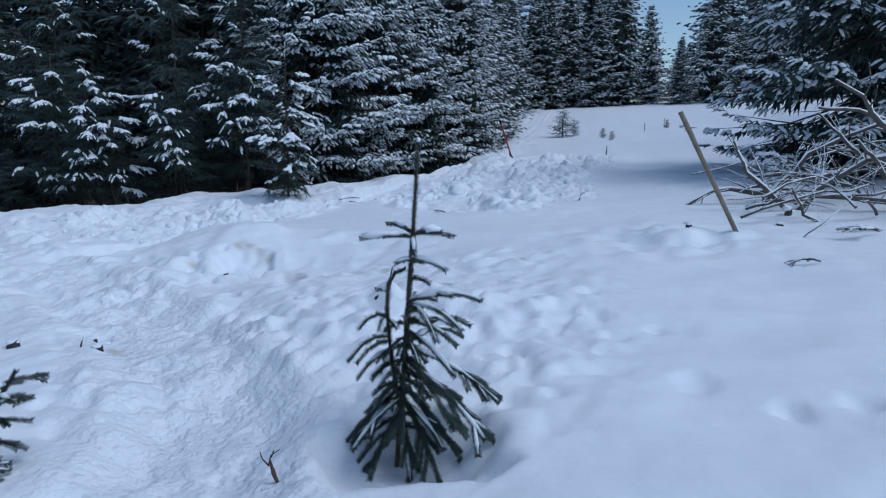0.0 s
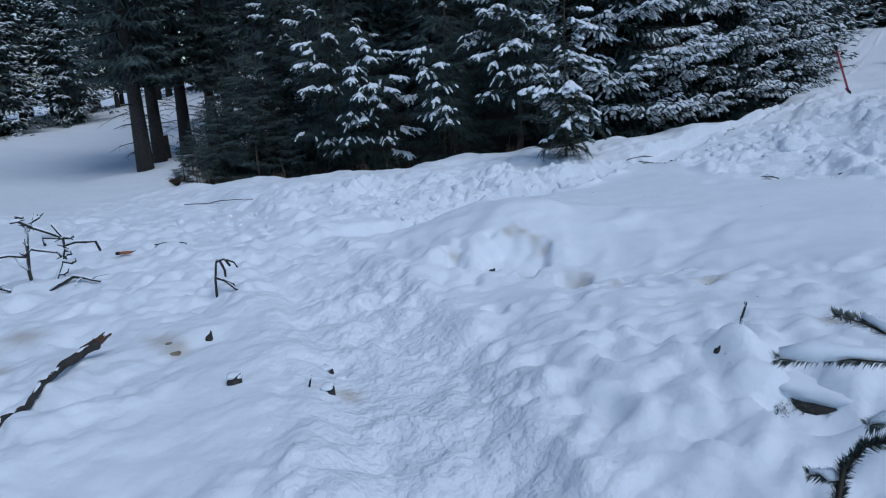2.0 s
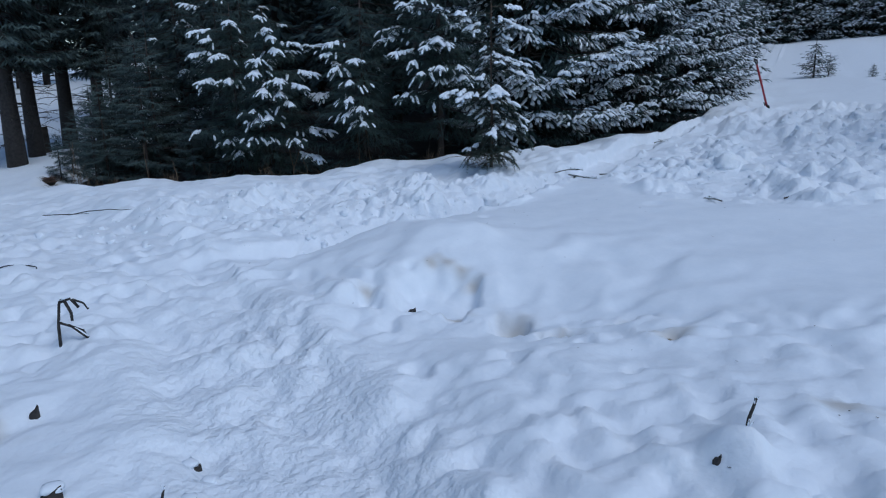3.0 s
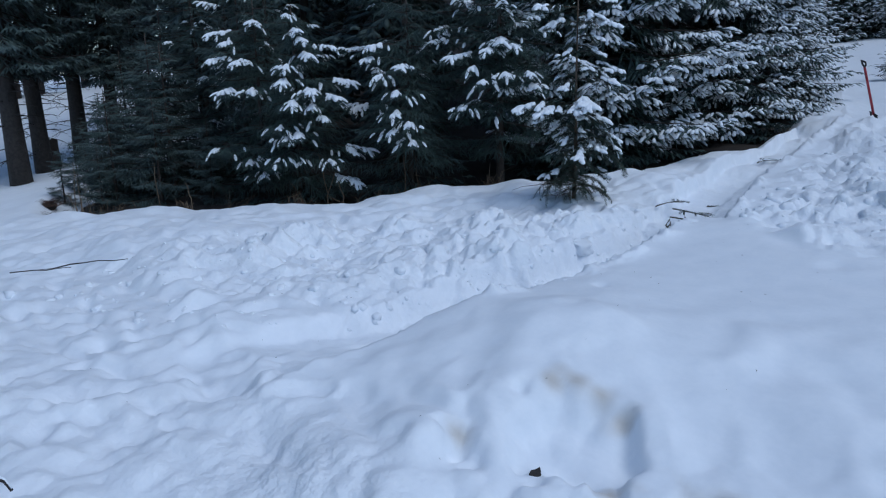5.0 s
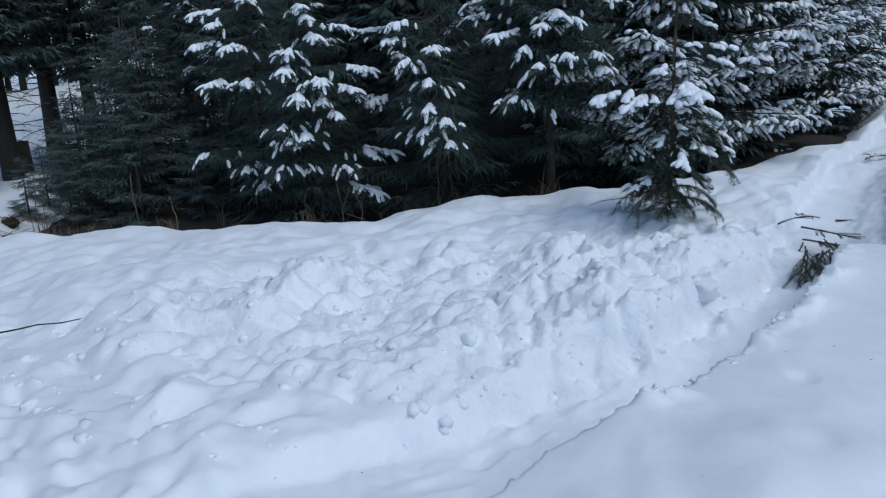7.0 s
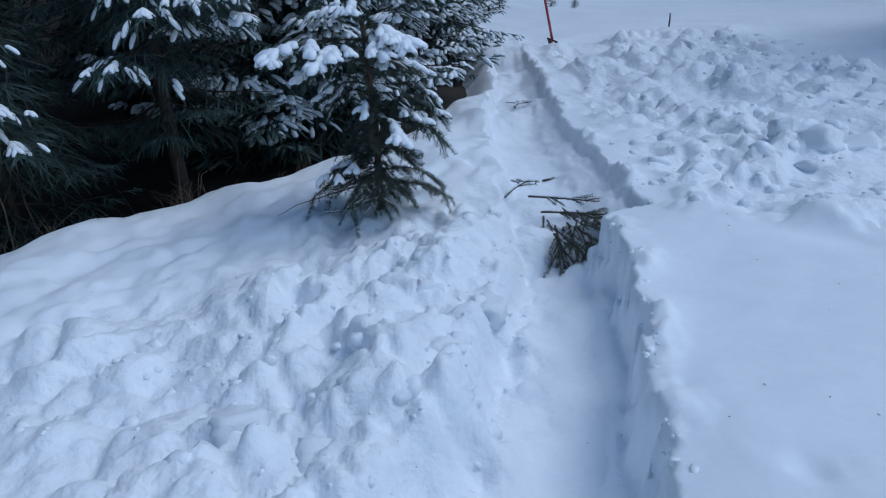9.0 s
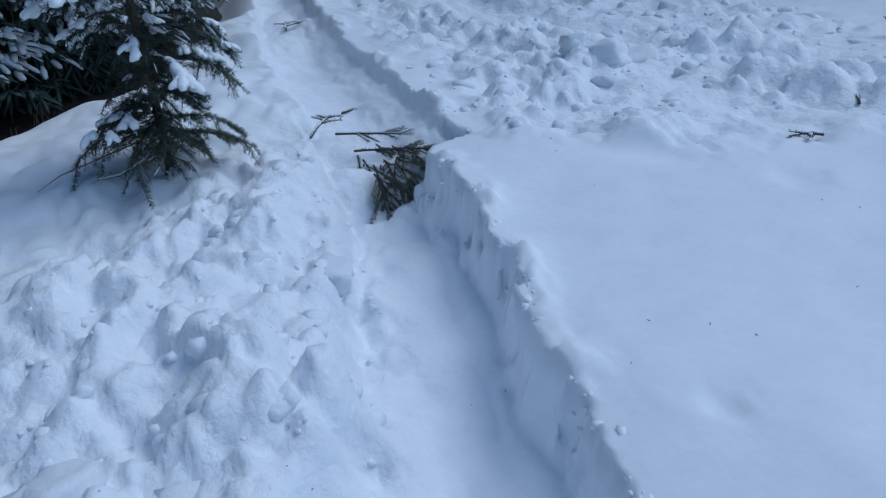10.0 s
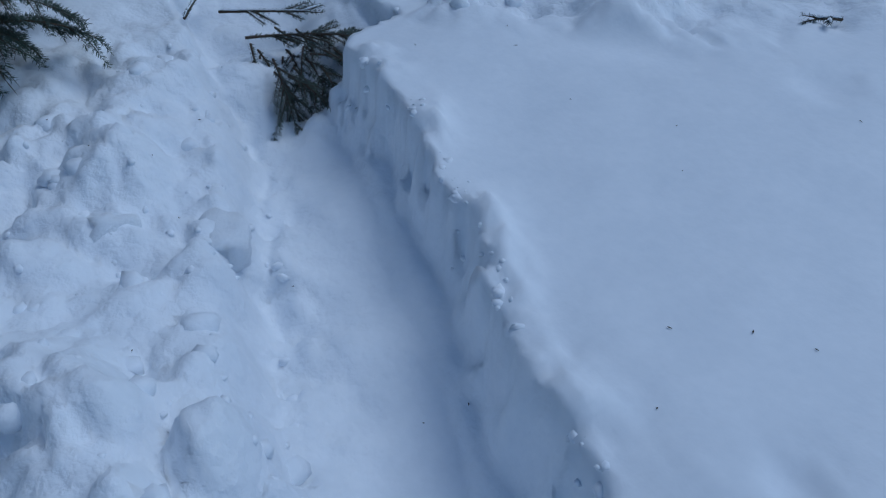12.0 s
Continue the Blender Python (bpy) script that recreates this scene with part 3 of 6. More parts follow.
def build_ground():
    xs = np.concatenate([np.arange(-12.6, -9.0, 0.06), np.arange(-9.0, -6.4, 0.04), np.arange(-6.4, -5.2, 0.025), np.arange(-5.2, -2.9, 0.018), np.arange(-2.9, -2.2, 0.024), np.arange(-2.2, 0.2, 0.032), np.arange(0.2, 2.4, 0.045)])
    ys = np.concatenate([np.arange(0.4, 1.6, 0.05), np.arange(1.6, 5.9, 0.032), np.arange(5.9, 6.8, 0.021), np.arange(6.8, 10.6, 0.023), np.arange(10.6, 12, 0.032), np.arange(12, 14, 0.045), np.arange(14, 17.6, 0.07)])
    ground = sheet("ground", spread(xs, -420, 420), spread(ys, -250, 600), land, SNOW)
    co = np.zeros(3 * len(ground.data.vertices))
    ground.data.vertices.foreach_get("co", co)
    co = co.reshape(-1, 3)
    ground.data.attributes.new("trampled", "FLOAT", "POINT").data.foreach_set("value", trampled(co[:, 0], co[:, 1]))
    stain = np.zeros(len(co))
    for sx, sy, r in STAINS:
        q = np.hypot(co[:, 0] - sx, (co[:, 1] - sy) * 1.5) / r * (1 + 0.5 * ripple(co[:, 0], co[:, 1], 0.09, 96))
        stain = np.maximum(stain, np.exp(-(q**2)))
    ground.data.attributes.new("stain", "FLOAT", "POINT").data.foreach_set("value", stain)
    tagged(ground, "bluish white trodden snow with a dug trench and rough heaps", "snow", kind="structure")
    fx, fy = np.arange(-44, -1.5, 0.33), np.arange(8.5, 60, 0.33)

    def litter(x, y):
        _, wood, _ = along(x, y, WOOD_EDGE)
        # deep in the wood an added hillside rises to block sky between the trunks
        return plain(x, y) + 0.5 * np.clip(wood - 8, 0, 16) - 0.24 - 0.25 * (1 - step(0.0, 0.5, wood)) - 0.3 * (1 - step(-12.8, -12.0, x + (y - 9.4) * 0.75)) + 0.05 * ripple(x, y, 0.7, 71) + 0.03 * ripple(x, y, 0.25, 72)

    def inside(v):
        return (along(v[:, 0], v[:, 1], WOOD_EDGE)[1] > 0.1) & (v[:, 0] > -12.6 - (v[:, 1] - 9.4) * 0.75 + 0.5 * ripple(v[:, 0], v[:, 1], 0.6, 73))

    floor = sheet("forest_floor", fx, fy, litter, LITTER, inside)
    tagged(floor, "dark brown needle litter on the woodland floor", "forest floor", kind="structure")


build_ground()


# ---- spruces ----
NEEDLE_SHAPE = (np.array([(0, 0, 0), (0.45, 1, 0.15), (1, 0, 0), (0.45, -1, -0.15)], float), [(0, 1, 2), (0, 2, 3)])


def bristle(cloud, org, way, ln, per_metre, size, bend, pick, thick=0.085):
    """Single needles all along shoots, raked forward."""
    n = np.maximum(3, (ln * per_metre).astype(int))
    i = np.repeat(np.arange(len(ln)), n)
    t = pick.rand(len(i)) ** 0.9
    d = way[i] / np.linalg.norm(way[i], axis=1, keepdims=True)
    d = d - np.array([0, 0, 1.0]) * (2 * bend * t)[:, None]
    d /= np.linalg.norm(d, axis=1, keepdims=True)
    p = org[i] + way[i] * (ln[i] * t)[:, None] - np.array([0, 0, 1.0]) * (bend * ln[i] * t * t)[:, None]
    side = np.cross(d, np.array([0.05, 0.02, 1.0]))
    side /= np.maximum(1e-6, np.linalg.norm(side, axis=1, keepdims=True))
    up = np.cross(side, d)
    a = pick.uniform(-0.9, 4.04, len(i))
    way2 = d * pick.uniform(0.45, 0.9, len(i))[:, None] + side * np.cos(a)[:, None] + up * np.sin(a)[:, None]
    cloud.place(NEEDLE_SHAPE, p, way2, size * pick.uniform(0.75, 1.15, len(i)), size * thick, size * thick)


def hand_fingers(at, az, rnd, size=0.3):
    """The snow on a bough's end, like a frond: pairs of fingers on both sides of a snowy midrib, fanning out and hanging."""
    out = []
    tip = at(1.0)
    inward = at(0.6) - tip
    inward = inward.normalized() if inward.length > 1e-4 else Vector((0, 0, 1))
    long = max(0.05, min(0.15, 0.40 * size))
    thick = min(0.027, 0.010 + 0.055 * size)
    nodes = 2 + int(size / 0.10)
    for k in range(nodes):
        f = k / nodes
        p = tip + inward * 0.75 * size * f
        for w in ((-1, 0, 1) if k == 0 else (-1, 1)):
            if rnd.random() < 0.15:
                continue
            a = az + radians(w * (38 + 38 * f) + rnd.uniform(-15, 15))
            way = Vector((math.cos(a), math.sin(a), rnd.uniform(-0.5, 0.08))).normalized()
            out.append((p + Vector((0, 0, 0.3 * thick)) - way * 0.015, way, long * rnd.uniform(0.65, 1.2) * (1 - 0.25 * f), thick * rnd.uniform(0.75, 1.2)))
        if k % 2 == 0:
            out.append((p + Vector((0, 0, 0.5 * thick)) + inward * 0.6 * long, -inward, long, thick * rnd.uniform(0.9, 1.35)))
    return out


def spruce(name, seed, height, radius, clear=0.05, whorl=0.32, arms=7, gap=0.11, twigs=2, width=0.018, snow=0.5, load="dust", droop=0.35, needles=None, trunk=None, outer=0.0, thin=0.0, full=0.8, fine=0, snow_from=0.0, hands_on=()):
    """A spruce: a tapered trunk, tiers of boughs with feathery sprays, and the snow that lies on them.
    outer: snow only past that share of a bough; thin: share of boughs left out; fine: single needles for each metre of shoot;
    snow_from: no snow below that height; hands_on: laden boughs of their own (direction, height of the tip, reach, width of the snow)."""
    rnd = random.Random(seed)
    tree = empty(name, 0, 0, 0)
    wood, green, white = Cloud(), Cloud(), Cloud()
    lean = (rnd.uniform(-0.015, 0.015), rnd.uniform(-0.015, 0.015))
    r0 = trunk or 0.011 * height + 0.010
    spots = [k / 8 for k in range(9)]
    core = [(lean[0] * height * s, lean[1] * height * s, height * s - 0.25) for s in spots]
    wood.tube(core, [r0 * (1.15 if s == 0 else 1) * (1 - 0.93 * s) + 0.004 for s in spots], 9)
    o, d, l = [], [], []
    tufts = []

    def grow(az, zz, reach, lift, dr, curl, paw):
        """One bough with its side shoots; paw: the width of the snow at its end."""
        ca, sa_ = math.cos(az), math.sin(az)

        def at(t):
            return Vector((ca * reach * t + core[0][0], sa_ * reach * t, zz - 0.25 + reach * (lift * t - dr * t + curl * t * t)))

        wood.tube([at(0), at(0.45), at(0.92)], [0.006 + 0.008 * reach, 0.004 + 0.004 * reach, 0.003], 4, False)
        if paw:
            tufts.extend(hand_fingers(at, az, rnd, paw))
            for k in range(rnd.choice((0, 0, 1, 1, 2)) if reach > 0.35 else 0):
                q = rnd.uniform(0.55, 0.85)
                turn = az + rnd.choice((-1, 1)) * rnd.uniform(0.5, 0.9)
                foot, ln = at(q), reach * rnd.uniform(0.14, 0.26)
                tufts.extend(hand_fingers(lambda t: foot + Vector((math.cos(turn), math.sin(turn), -0.25)) * ln * t, turn, rnd, paw * rnd.uniform(0.3, 0.55)))
        n = max(2, int(reach / gap))
        for i in range(n + 1):
            t = 0.14 + 0.86 * i / n
            p = at(t)
            ahead = (at(min(t + 0.05, 1.05)) - at(t - 0.05)).normalized()
            side = Vector((-sa_, ca, 0))
            if i == n:
                jobs = [(ahead, 0.12 + 0.05 * reach)]
            else:
                sec = min(max(0.5, 1.5 * gap), reach * 0.42) * (1.08 - t) + 0.08
                jobs = [((ahead * rnd.uniform(0.5, 0.9) + side * w * rnd.uniform(0.55, 1.0) + Vector((0, 0, rnd.uniform(-0.5, 0.02)))).normalized(), sec * rnd.uniform(0.65, 1.25)) for w in (-1, 1)]
            for way, ln in jobs:
                o.append((p[:], t)), d.append(way[:]), l.append(ln)
                if paw and t > 0.4 and way[2] > -0.75 and rnd.random() < 0.5:
                    cap = min(ln * 0.9, rnd.uniform(0.07, 0.13))
                    foot = p + way * (ln * 1.04 - cap) + Vector((0, 0, width * 0.6 - 0.22 * ln * (1 - cap / ln)))
                    tufts.append((foot, (way - Vector((0, 0, 0.25))).normalized(), cap, width * rnd.uniform(0.7, 1.1)))
                for q in range(twigs if ln > 0.13 else 0):
                    f = (q + 0.6) / (twigs + 0.5)
                    for w in (-1, 1):
                        cross = Vector((0, 0, 1)).cross(way)
                        way2 = (way * rnd.uniform(0.6, 0.9) + cross * w * 0.6 + Vector((0, 0, rnd.uniform(-0.35, 0.0)))).normalized()
                        o.append(((p + way * ln * f)[:], t)), d.append(way2[:]), l.append(ln * (0.75 - 0.35 * f) + 0.03)

    z = height * clear + 0.12
    while z < height - 0.12:
        s = z / height
        shape = (1 - s) ** full * min(1.0, 0.6 + 1.6 * (s - clear))
        turn = rnd.uniform(0, 6.28)
        for k in range(arms):
            if rnd.random() < thin:
                continue
            reach = (radius * shape + 0.10) * (rnd.uniform(0.5, 0.8) if rnd.random() < 0.3 else rnd.uniform(0.8, 1.15))
            dr = droop * rnd.uniform(0.5, 1.4) * (1 - 0.7 * s)
            zz = z + rnd.uniform(-0.5, 0.5) * whorl
            held = load == "tufts" and zz > snow_from and reach > 0.3 and rnd.random() < snow
            grow(turn + 6.283 * k / arms + rnd.uniform(-0.45, 0.45), zz, reach, rnd.uniform(0.02, 0.2), dr, dr * rnd.uniform(0.3, 0.75), min(0.42, 0.14 + 0.2 * reach) * rnd.uniform(0.7, 1.2) if held else 0)
        z += whorl * rnd.uniform(0.8, 1.2) * (1 - 0.3 * s)
    for az, tip, reach, paw in hands_on:
        # the bough rises from the trunk and bows at its end under the snow
        grow(radians(az), tip + 0.25 - 0.02 * reach, reach, 0.30, 0.0, -0.28, paw)
    o.append(((core[-1][0], core[-1][1], height - 0.55), 1.0)), d.append((0.01, 0.0, 1.0)), l.append(0.34)
    org = np.array([a for a, _ in o])
    out = np.array([b for _, b in o])
    way, ln = np.array(d), np.array(l)
    pick = np.random.RandomState(seed)
    if fine:
        green.place(SPRIG, org, way, ln, width * 0.3, width * 0.3, 0.22)
        bristle(green, org, way, ln, fine, width * 1.05, 0.22, pick)
    else:
        green.place(SPRIG, org, way, ln, width * (0.75 + 0.5 * pick.rand(len(ln))), width * 0.8, 0.22)
    if tufts:
        hp, hw, hl, hr = (np.array([q[i][:] if i < 2 else q[i] for q in tufts]) for i in range(4))
        white.place(FINGER, hp, hw, hl, hr, hr * 0.95, 0.38)
        green.place(SPRIG, hp - np.array([0, 0, 0.02]), hw, hl * 1.1, hr * 1.15, hr * 0.9, 0.38)
    elif snow > 0:
        tuft = ripple(org[:, 0] * 1.1 + 7, org[:, 1] * 1.1 + org[:, 2] * 1.7, 0.45, seed)
        has = (pick.rand(len(ln)) < np.clip(snow + 0.9 * tuft, 0, 0.92)) & (out >= outer * (0.85 + 0.3 * pick.rand(len(ln)))) & (np.abs(way[:, 2]) < 0.8) & (org[:, 2] > snow_from)
        size = 0.75 + 0.6 * pick.rand(has.sum())
        cap = np.minimum(ln[has], (4.9 if load == "finger" else 8.5) * width * (0.65 + 0.7 * pick.rand(has.sum())))
        start = org[has] + way[has] * (ln[has] - cap * 0.96)[:, None] + np.array([0, 0, width * 0.4]) - np.array([0, 0, 0.22]) * (ln[has] - cap * 0.5)[:, None] * ((ln[has] - cap) / ln[has])[:, None]
        if load == "finger":
            white.place(ARC, start + np.array([0, 0, 0.15 * width]), way[has], cap * 1.05, 1.15 * width * size, 1.25 * width * size, 0.26)
            green.place(SPRIG, start - np.array([0, 0, 0.4 * width]), way[has], cap * 1.1, width * size, width * 0.8 * size, 0.32)
        else:
            white.place(DUST, start, way[has], cap * 0.96, width * 0.85 * size, width * 0.7 * size, 0.22)
    part("trunk", wood.mesh("trunk", BARK), tree)
    part("crown", green.mesh("crown", needles or NEEDLE), tree)["kind"] = "stuff"
    if white.n:
        part("snow_load", white.mesh("snow_load", SNOW_CAP), tree, "soft white snow on the boughs")["kind"] = "stuff"
    return tree


STANDING = set()


def stand(tree, x, y, rz=0.0, size=1.0, sink=0.0):
    """Puts a tree's first copy at its place, later ones as copies."""
    m = pose(x, y, ground_at(x, y) - sink, 0, 0, rz) @ Matrix.Scale(size, 4)
    if tree.name not in STANDING:
        STANDING.add(tree.name)
        tree.matrix_basis = m
        return tree
    made = copy_thing(tree, m)
    made.matrix_basis = m
    return made

EDGE, ROUND, INSIDE = "spruces at the wood's edge", "spruces round the clearing", "spruces inside the wood"
PAWS_A = [(-50, 2.43, 0.47, 0.39), (-111, 2.29, 0.65, 0.44), (-85, 2.15, 0.68, 0.27), (-92, 1.93, 0.84, 0.34), (-65, 1.89, 0.87, 0.33), (-73, 1.51, 1.1, 0.44), (-52, 1.51, 1.1, 0.32), (-83, 0.75, 1.1, 0.18), (-57, 0.6, 1.1, 0.22), (-47, 0.42, 1.1, 0.22)]
PAWS_B = [(-59, 2.45, 0.43, 0.21), (-44, 2.25, 0.56, 0.35), (-39, 2.14, 0.65, 0.31), (-35, 1.94, 0.8, 0.34), (-56, 1.8, 0.89, 0.27), (-8, 2.05, 0.72, 0.28), (-58, 1.62, 1.04, 0.33), (-8, 1.61, 1.05, 0.44), (-40, 1.5, 1.13, 0.32), (-52, 1.37, 1.15, 0.32), (-40, 1.32, 1.15, 0.23), (-24, 1.42, 1.15, 0.33), (-33, 1.18, 1.15, 0.29), (-50, 0.98, 1.15, 0.29), (-58, 0.94, 1.15, 0.16), (0, 0.75, 1.15, 0.48), (-29, 0.64, 1.15, 0.2), (-13, 0.36, 1.15, 0.5), (-63, 0.69, 1.15, 0.13), (-61, 1.08, 1.15, 0.19)]
PAWS_C = [(-103, 2.02, 0.64, 0.29), (-105, 1.86, 0.76, 0.26), (-84, 1.65, 0.91, 0.25), (-65, 1.76, 0.83, 0.28), (-68, 1.46, 1.06, 0.27), (-68, 1.23, 1.1, 0.3), (-60, 1.11, 1.1, 0.21), (-70, 1.03, 1.1, 0.24), (-58, 0.9, 1.1, 0.18)]
PAWS_D = [(-66, 2.03, 0.89, 0.65), (-104, 1.86, 1.03, 0.56), (-84, 1.73, 1.12, 0.19), (-134, 2.08, 0.9, 0.25), (-63, 1.65, 1.19, 0.22), (-49, 1.65, 1.19, 0.25), (-76, 1.57, 1.25, 0.22), (-47, 1.51, 1.25, 0.28), (-87, 1.28, 1.25, 0.19), (-134, 2.22, 0.88, 0.14), (-18, 2.17, 0.81, 0.21), (-76, 1.93, 0.96, 0.29), (-56, 1.97, 0.93, 0.29)]


def young(seed, x, y, height, radius, paws, clear, label, load="dust", snow=0.0, snow_from=9.0):
    base = ground_at(x, y)
    t = spruce("spruce_tree", seed, height, radius, clear, 0.24, 6, 0.13, 2, 0.021, snow, load, 0.6, thin=0.2, full=0.6, fine=85, snow_from=snow_from, hands_on=[(a, z - base, r, w) for a, z, r, w in paws])
    t.matrix_basis = pose(x, y, base)
    return tagged(t, label, "tree", EDGE)


young(11, -9.75, 11.35, 3.2, 1.0, PAWS_A, 0.1, "young spruce with paws of white snow on its boughs")
young(12, -8.85, 11.1, 3.0, 1.05, PAWS_B, 0.1, "young spruce thickly loaded with paws of white snow")
young(13, -7.25, 11.45, 3.0, 1.0, PAWS_C, 0.12, "young spruce with small paws of white snow")
young(14, -6.25, 12.1, 4.6, 1.25, PAWS_D, 0.22, "dark spruce with two broad snow-laden boughs", "tufts", 0.5, 2.3)
laden = tagged(spruce("spruce_tree", 15, 5.4, 1.7, 0.2, 0.30, 6, 0.17, 2, 0.022, 0.5, "tufts", 0.75, thin=0.15, snow_from=1.7, fine=80), "dark spruce with snow on its upper boughs", "tree", EDGE)
dusted = [
    tagged(spruce("spruce_tree", 21, 6.6, 2.1, 0.02, 0.28, 7, 0.16, 2, 0.022, 0.95, "finger", 0.6, outer=0.3, full=0.65, snow_from=0.5), "tall dark spruce with snow-covered twigs down to the ground", "tree", EDGE),
    tagged(spruce("spruce_tree", 22, 7.6, 2.2, 0.02, 0.31, 7, 0.17, 2, 0.022, 0.8, "finger", 0.6, outer=0.3, full=0.65), "tall dark spruce dusted with snow down to the ground", "tree", EDGE),
    tagged(spruce("spruce_tree", 23, 7.2, 2.75, 0.02, 0.30, 8, 0.19, 2, 0.024, 0.5, "finger", 0.75, outer=0.4, full=0.6), "dark spruce with thin snow beside the brush pile", "tree", ROUND),
]
light_dust = [
    tagged(spruce("spruce_tree", 31, 7.0, 2.6, 0.01, 0.42, 8, 0.32, 1, 0.046, 0.62, "dust", 0.6, outer=0.35, full=0.75), "snow-dusted spruce at the edge of the clearing", "tree", ROUND),
    tagged(spruce("spruce_tree", 32, 9.0, 2.8, 0.01, 0.46, 8, 0.34, 1, 0.05, 0.58, "dust", 0.6, outer=0.35, full=0.75), "snow-dusted spruce at the edge of the clearing", "tree", ROUND),
]
far = [
    tagged(spruce("spruce_tree", 36, 8.5, 3.1, 0.0, 0.42, 9, 0.42, 1, 0.066, 0.75, "dust", 0.65, NEEDLE_FAR, outer=0.3, full=0.95), "snow-dusted spruce far behind the clearing", "tree", ROUND),
    tagged(spruce("spruce_tree", 37, 9.5, 3.3, 0.0, 0.45, 9, 0.45, 1, 0.07, 0.6, "dust", 0.65, NEEDLE_FAR, outer=0.35, full=0.95), "snow-dusted spruce far behind the clearing", "tree", ROUND),
]
dark = [
    tagged(spruce("spruce_tree", 41, 12.0, 2.3, 0.11, 0.68, 6, 0.7, 1, 0.082, 0, "dust", 0.6, NEEDLE_HAZED, 0.13), "tall shaded snowless spruce, some added out of view to block the sky", "tree", INSIDE),
    tagged(spruce("spruce_tree", 42, 10.5, 2.1, 0.16, 0.68, 6, 0.7, 1, 0.082, 0, "dust", 0.6, NEEDLE_HAZED, 0.11), "tall shaded snowless spruce, some added out of view to block the sky", "tree", INSIDE),
]
stemmed = tagged(spruce("spruce_tree", 45, 12.5, 2.6, 0.20, 0.42, 7, 0.20, 1, 0.030, 0, "dust", 0.75, NEEDLE_HAZED, 0.18), "old spruce with thick bare trunk and hanging boughs beside the track", "tree", "old trunks beside the track")
# the neighbouring trees' shade is put into these trunks as a darker bark
next(q for q in stemmed.children if q.name.startswith("trunk")).data.materials[0] = DARK_BARK
c, pick = Cloud(), random.Random(46)
for k in range(60):
    z, a, ln = pick.uniform(0.4, 3.4), pick.uniform(0, 6.283), pick.uniform(0.25, 0.8)
    way = Vector((math.cos(a), math.sin(a), pick.uniform(-0.35, 0.05)))
    p = Vector((math.cos(a) * 0.15, math.sin(a) * 0.15, z))
    c.tube([p, p + way * ln * 0.5, p + way * ln + Vector((0, 0, -0.12 * ln))], [0.010, 0.007, 0.003], 4)
    for q in range(3):
        b = p + way * ln * pick.uniform(0.3, 0.9)
        c.tube([b, b + Vector((pick.uniform(-0.12, 0.12), pick.uniform(-0.12, 0.12), pick.uniform(-0.14, 0.03)))], [0.004, 0.002], 3)
part("twiggery", c.mesh("twiggery", DARK_BARK), stemmed, "bare dead twigs on the trunk")["kind"] = "stuff"
undergrowth = tagged(spruce("spruce_tree", 51, 3.4, 1.35, 0.04, 0.34, 6, 0.13, 2, 0.013, 0, "dust", 0.35, NEEDLE_HAZED, thin=0.15), "thin snowless young spruce in deep shade", "tree", "young spruces in the wood")

stand(laden, -10.7, 12.6, 20, 0.95)
stand(laden, -8.1, 12.7, 140)
stand(laden, -12.6, 12.9, 260, 0.9)
stand(dusted[0], -5.4, 13.7, 0)
stand(dusted[1], -4.9, 15.3, 90, 0.95)
stand(dusted[0], -4.3, 17.4, 200, 0.9)
stand(dusted[1], -3.7, 20.0, 10, 0.85)
stand(dusted[2], 4.6, 12.9, 60, 1.1)
for i, (x, y, s) in enumerate([(-4.0, 24, 0.9), (-4.4, 28, 0.9), (-4.6, 32, 0.95), (-5, 37, 1.0), (-4.5, 42, 1.0), (-2.5, 46, 0.8), (8.5, 16.5, 1.0), (10, 21, 1.1), (11.5, 27, 1.1), (14, 33, 1.1), (17, 39, 1.1), (7.5, 12, 0.9)]):
    stand(light_dust[i % 2], x, y, 70 * i, s)
rnd = random.Random(3)
for i, (x, s) in enumerate([(-3.5, 1.0), (-1.3, 0.95), (0.6, 0.8), (2.1, 1.0), (3.9, 0.76), (5.6, 0.42), (7.6, 0.95), (9.4, 0.55), (11, 0.9), (13.5, 1.0), (16, 0.9), (19, 1.0), (22, 1.0), (25.5, 1.0)]):
    stand(far[i % 2], x, 47.5 + rnd.uniform(-1.5, 1.5), 50 * i, s)
for i, (x, s) in enumerate([(-9, 1.3), (-6, 1.3), (-2.6, 1.4), (0.0, 1.35), (1.9, 1.2), (8.9, 1.3), (11.9, 1.4), (15, 1.3), (18.5, 1.4), (22, 1.3), (26, 1.4), (30, 1.3)]):
    stand(far[1], x, 52 + rnd.uniform(-1, 1), 50 * i, s)
for i in range(17):
    stand(far[0], -8 + 2.1 * i + rnd.uniform(-0.4, 0.4), 55 + rnd.uniform(-0.6, 0.6), 40 * i, rnd.uniform(0.45, 0.6))
for i, x in enumerate([-10, -6.5, -3, 0, 10.5, 13.5, 17, 20.5, 24, 28, 32]):
    stand(dark[i % 2], x + rnd.uniform(-0.6, 0.6), 60 + rnd.uniform(-1.5, 1.5), 50 * i, rnd.uniform(1.0, 1.3))
for i in range(11):
    stand(dark[i % 2], -34.5 - 0.25 * i + rnd.uniform(-0.8, 0.8), 11.5 + 1.35 * i + rnd.uniform(-0.4, 0.4), 80 * i, rnd.uniform(0.95, 1.25))
for i, (x, y) in enumerate([(-31.5, 13.2), (-32.5, 15.6), (-33, 19), (-31, 10)]):
    stand(light_dust[i % 2], x, y, 90 * i, 0.8 + 0.1 * (i % 3))
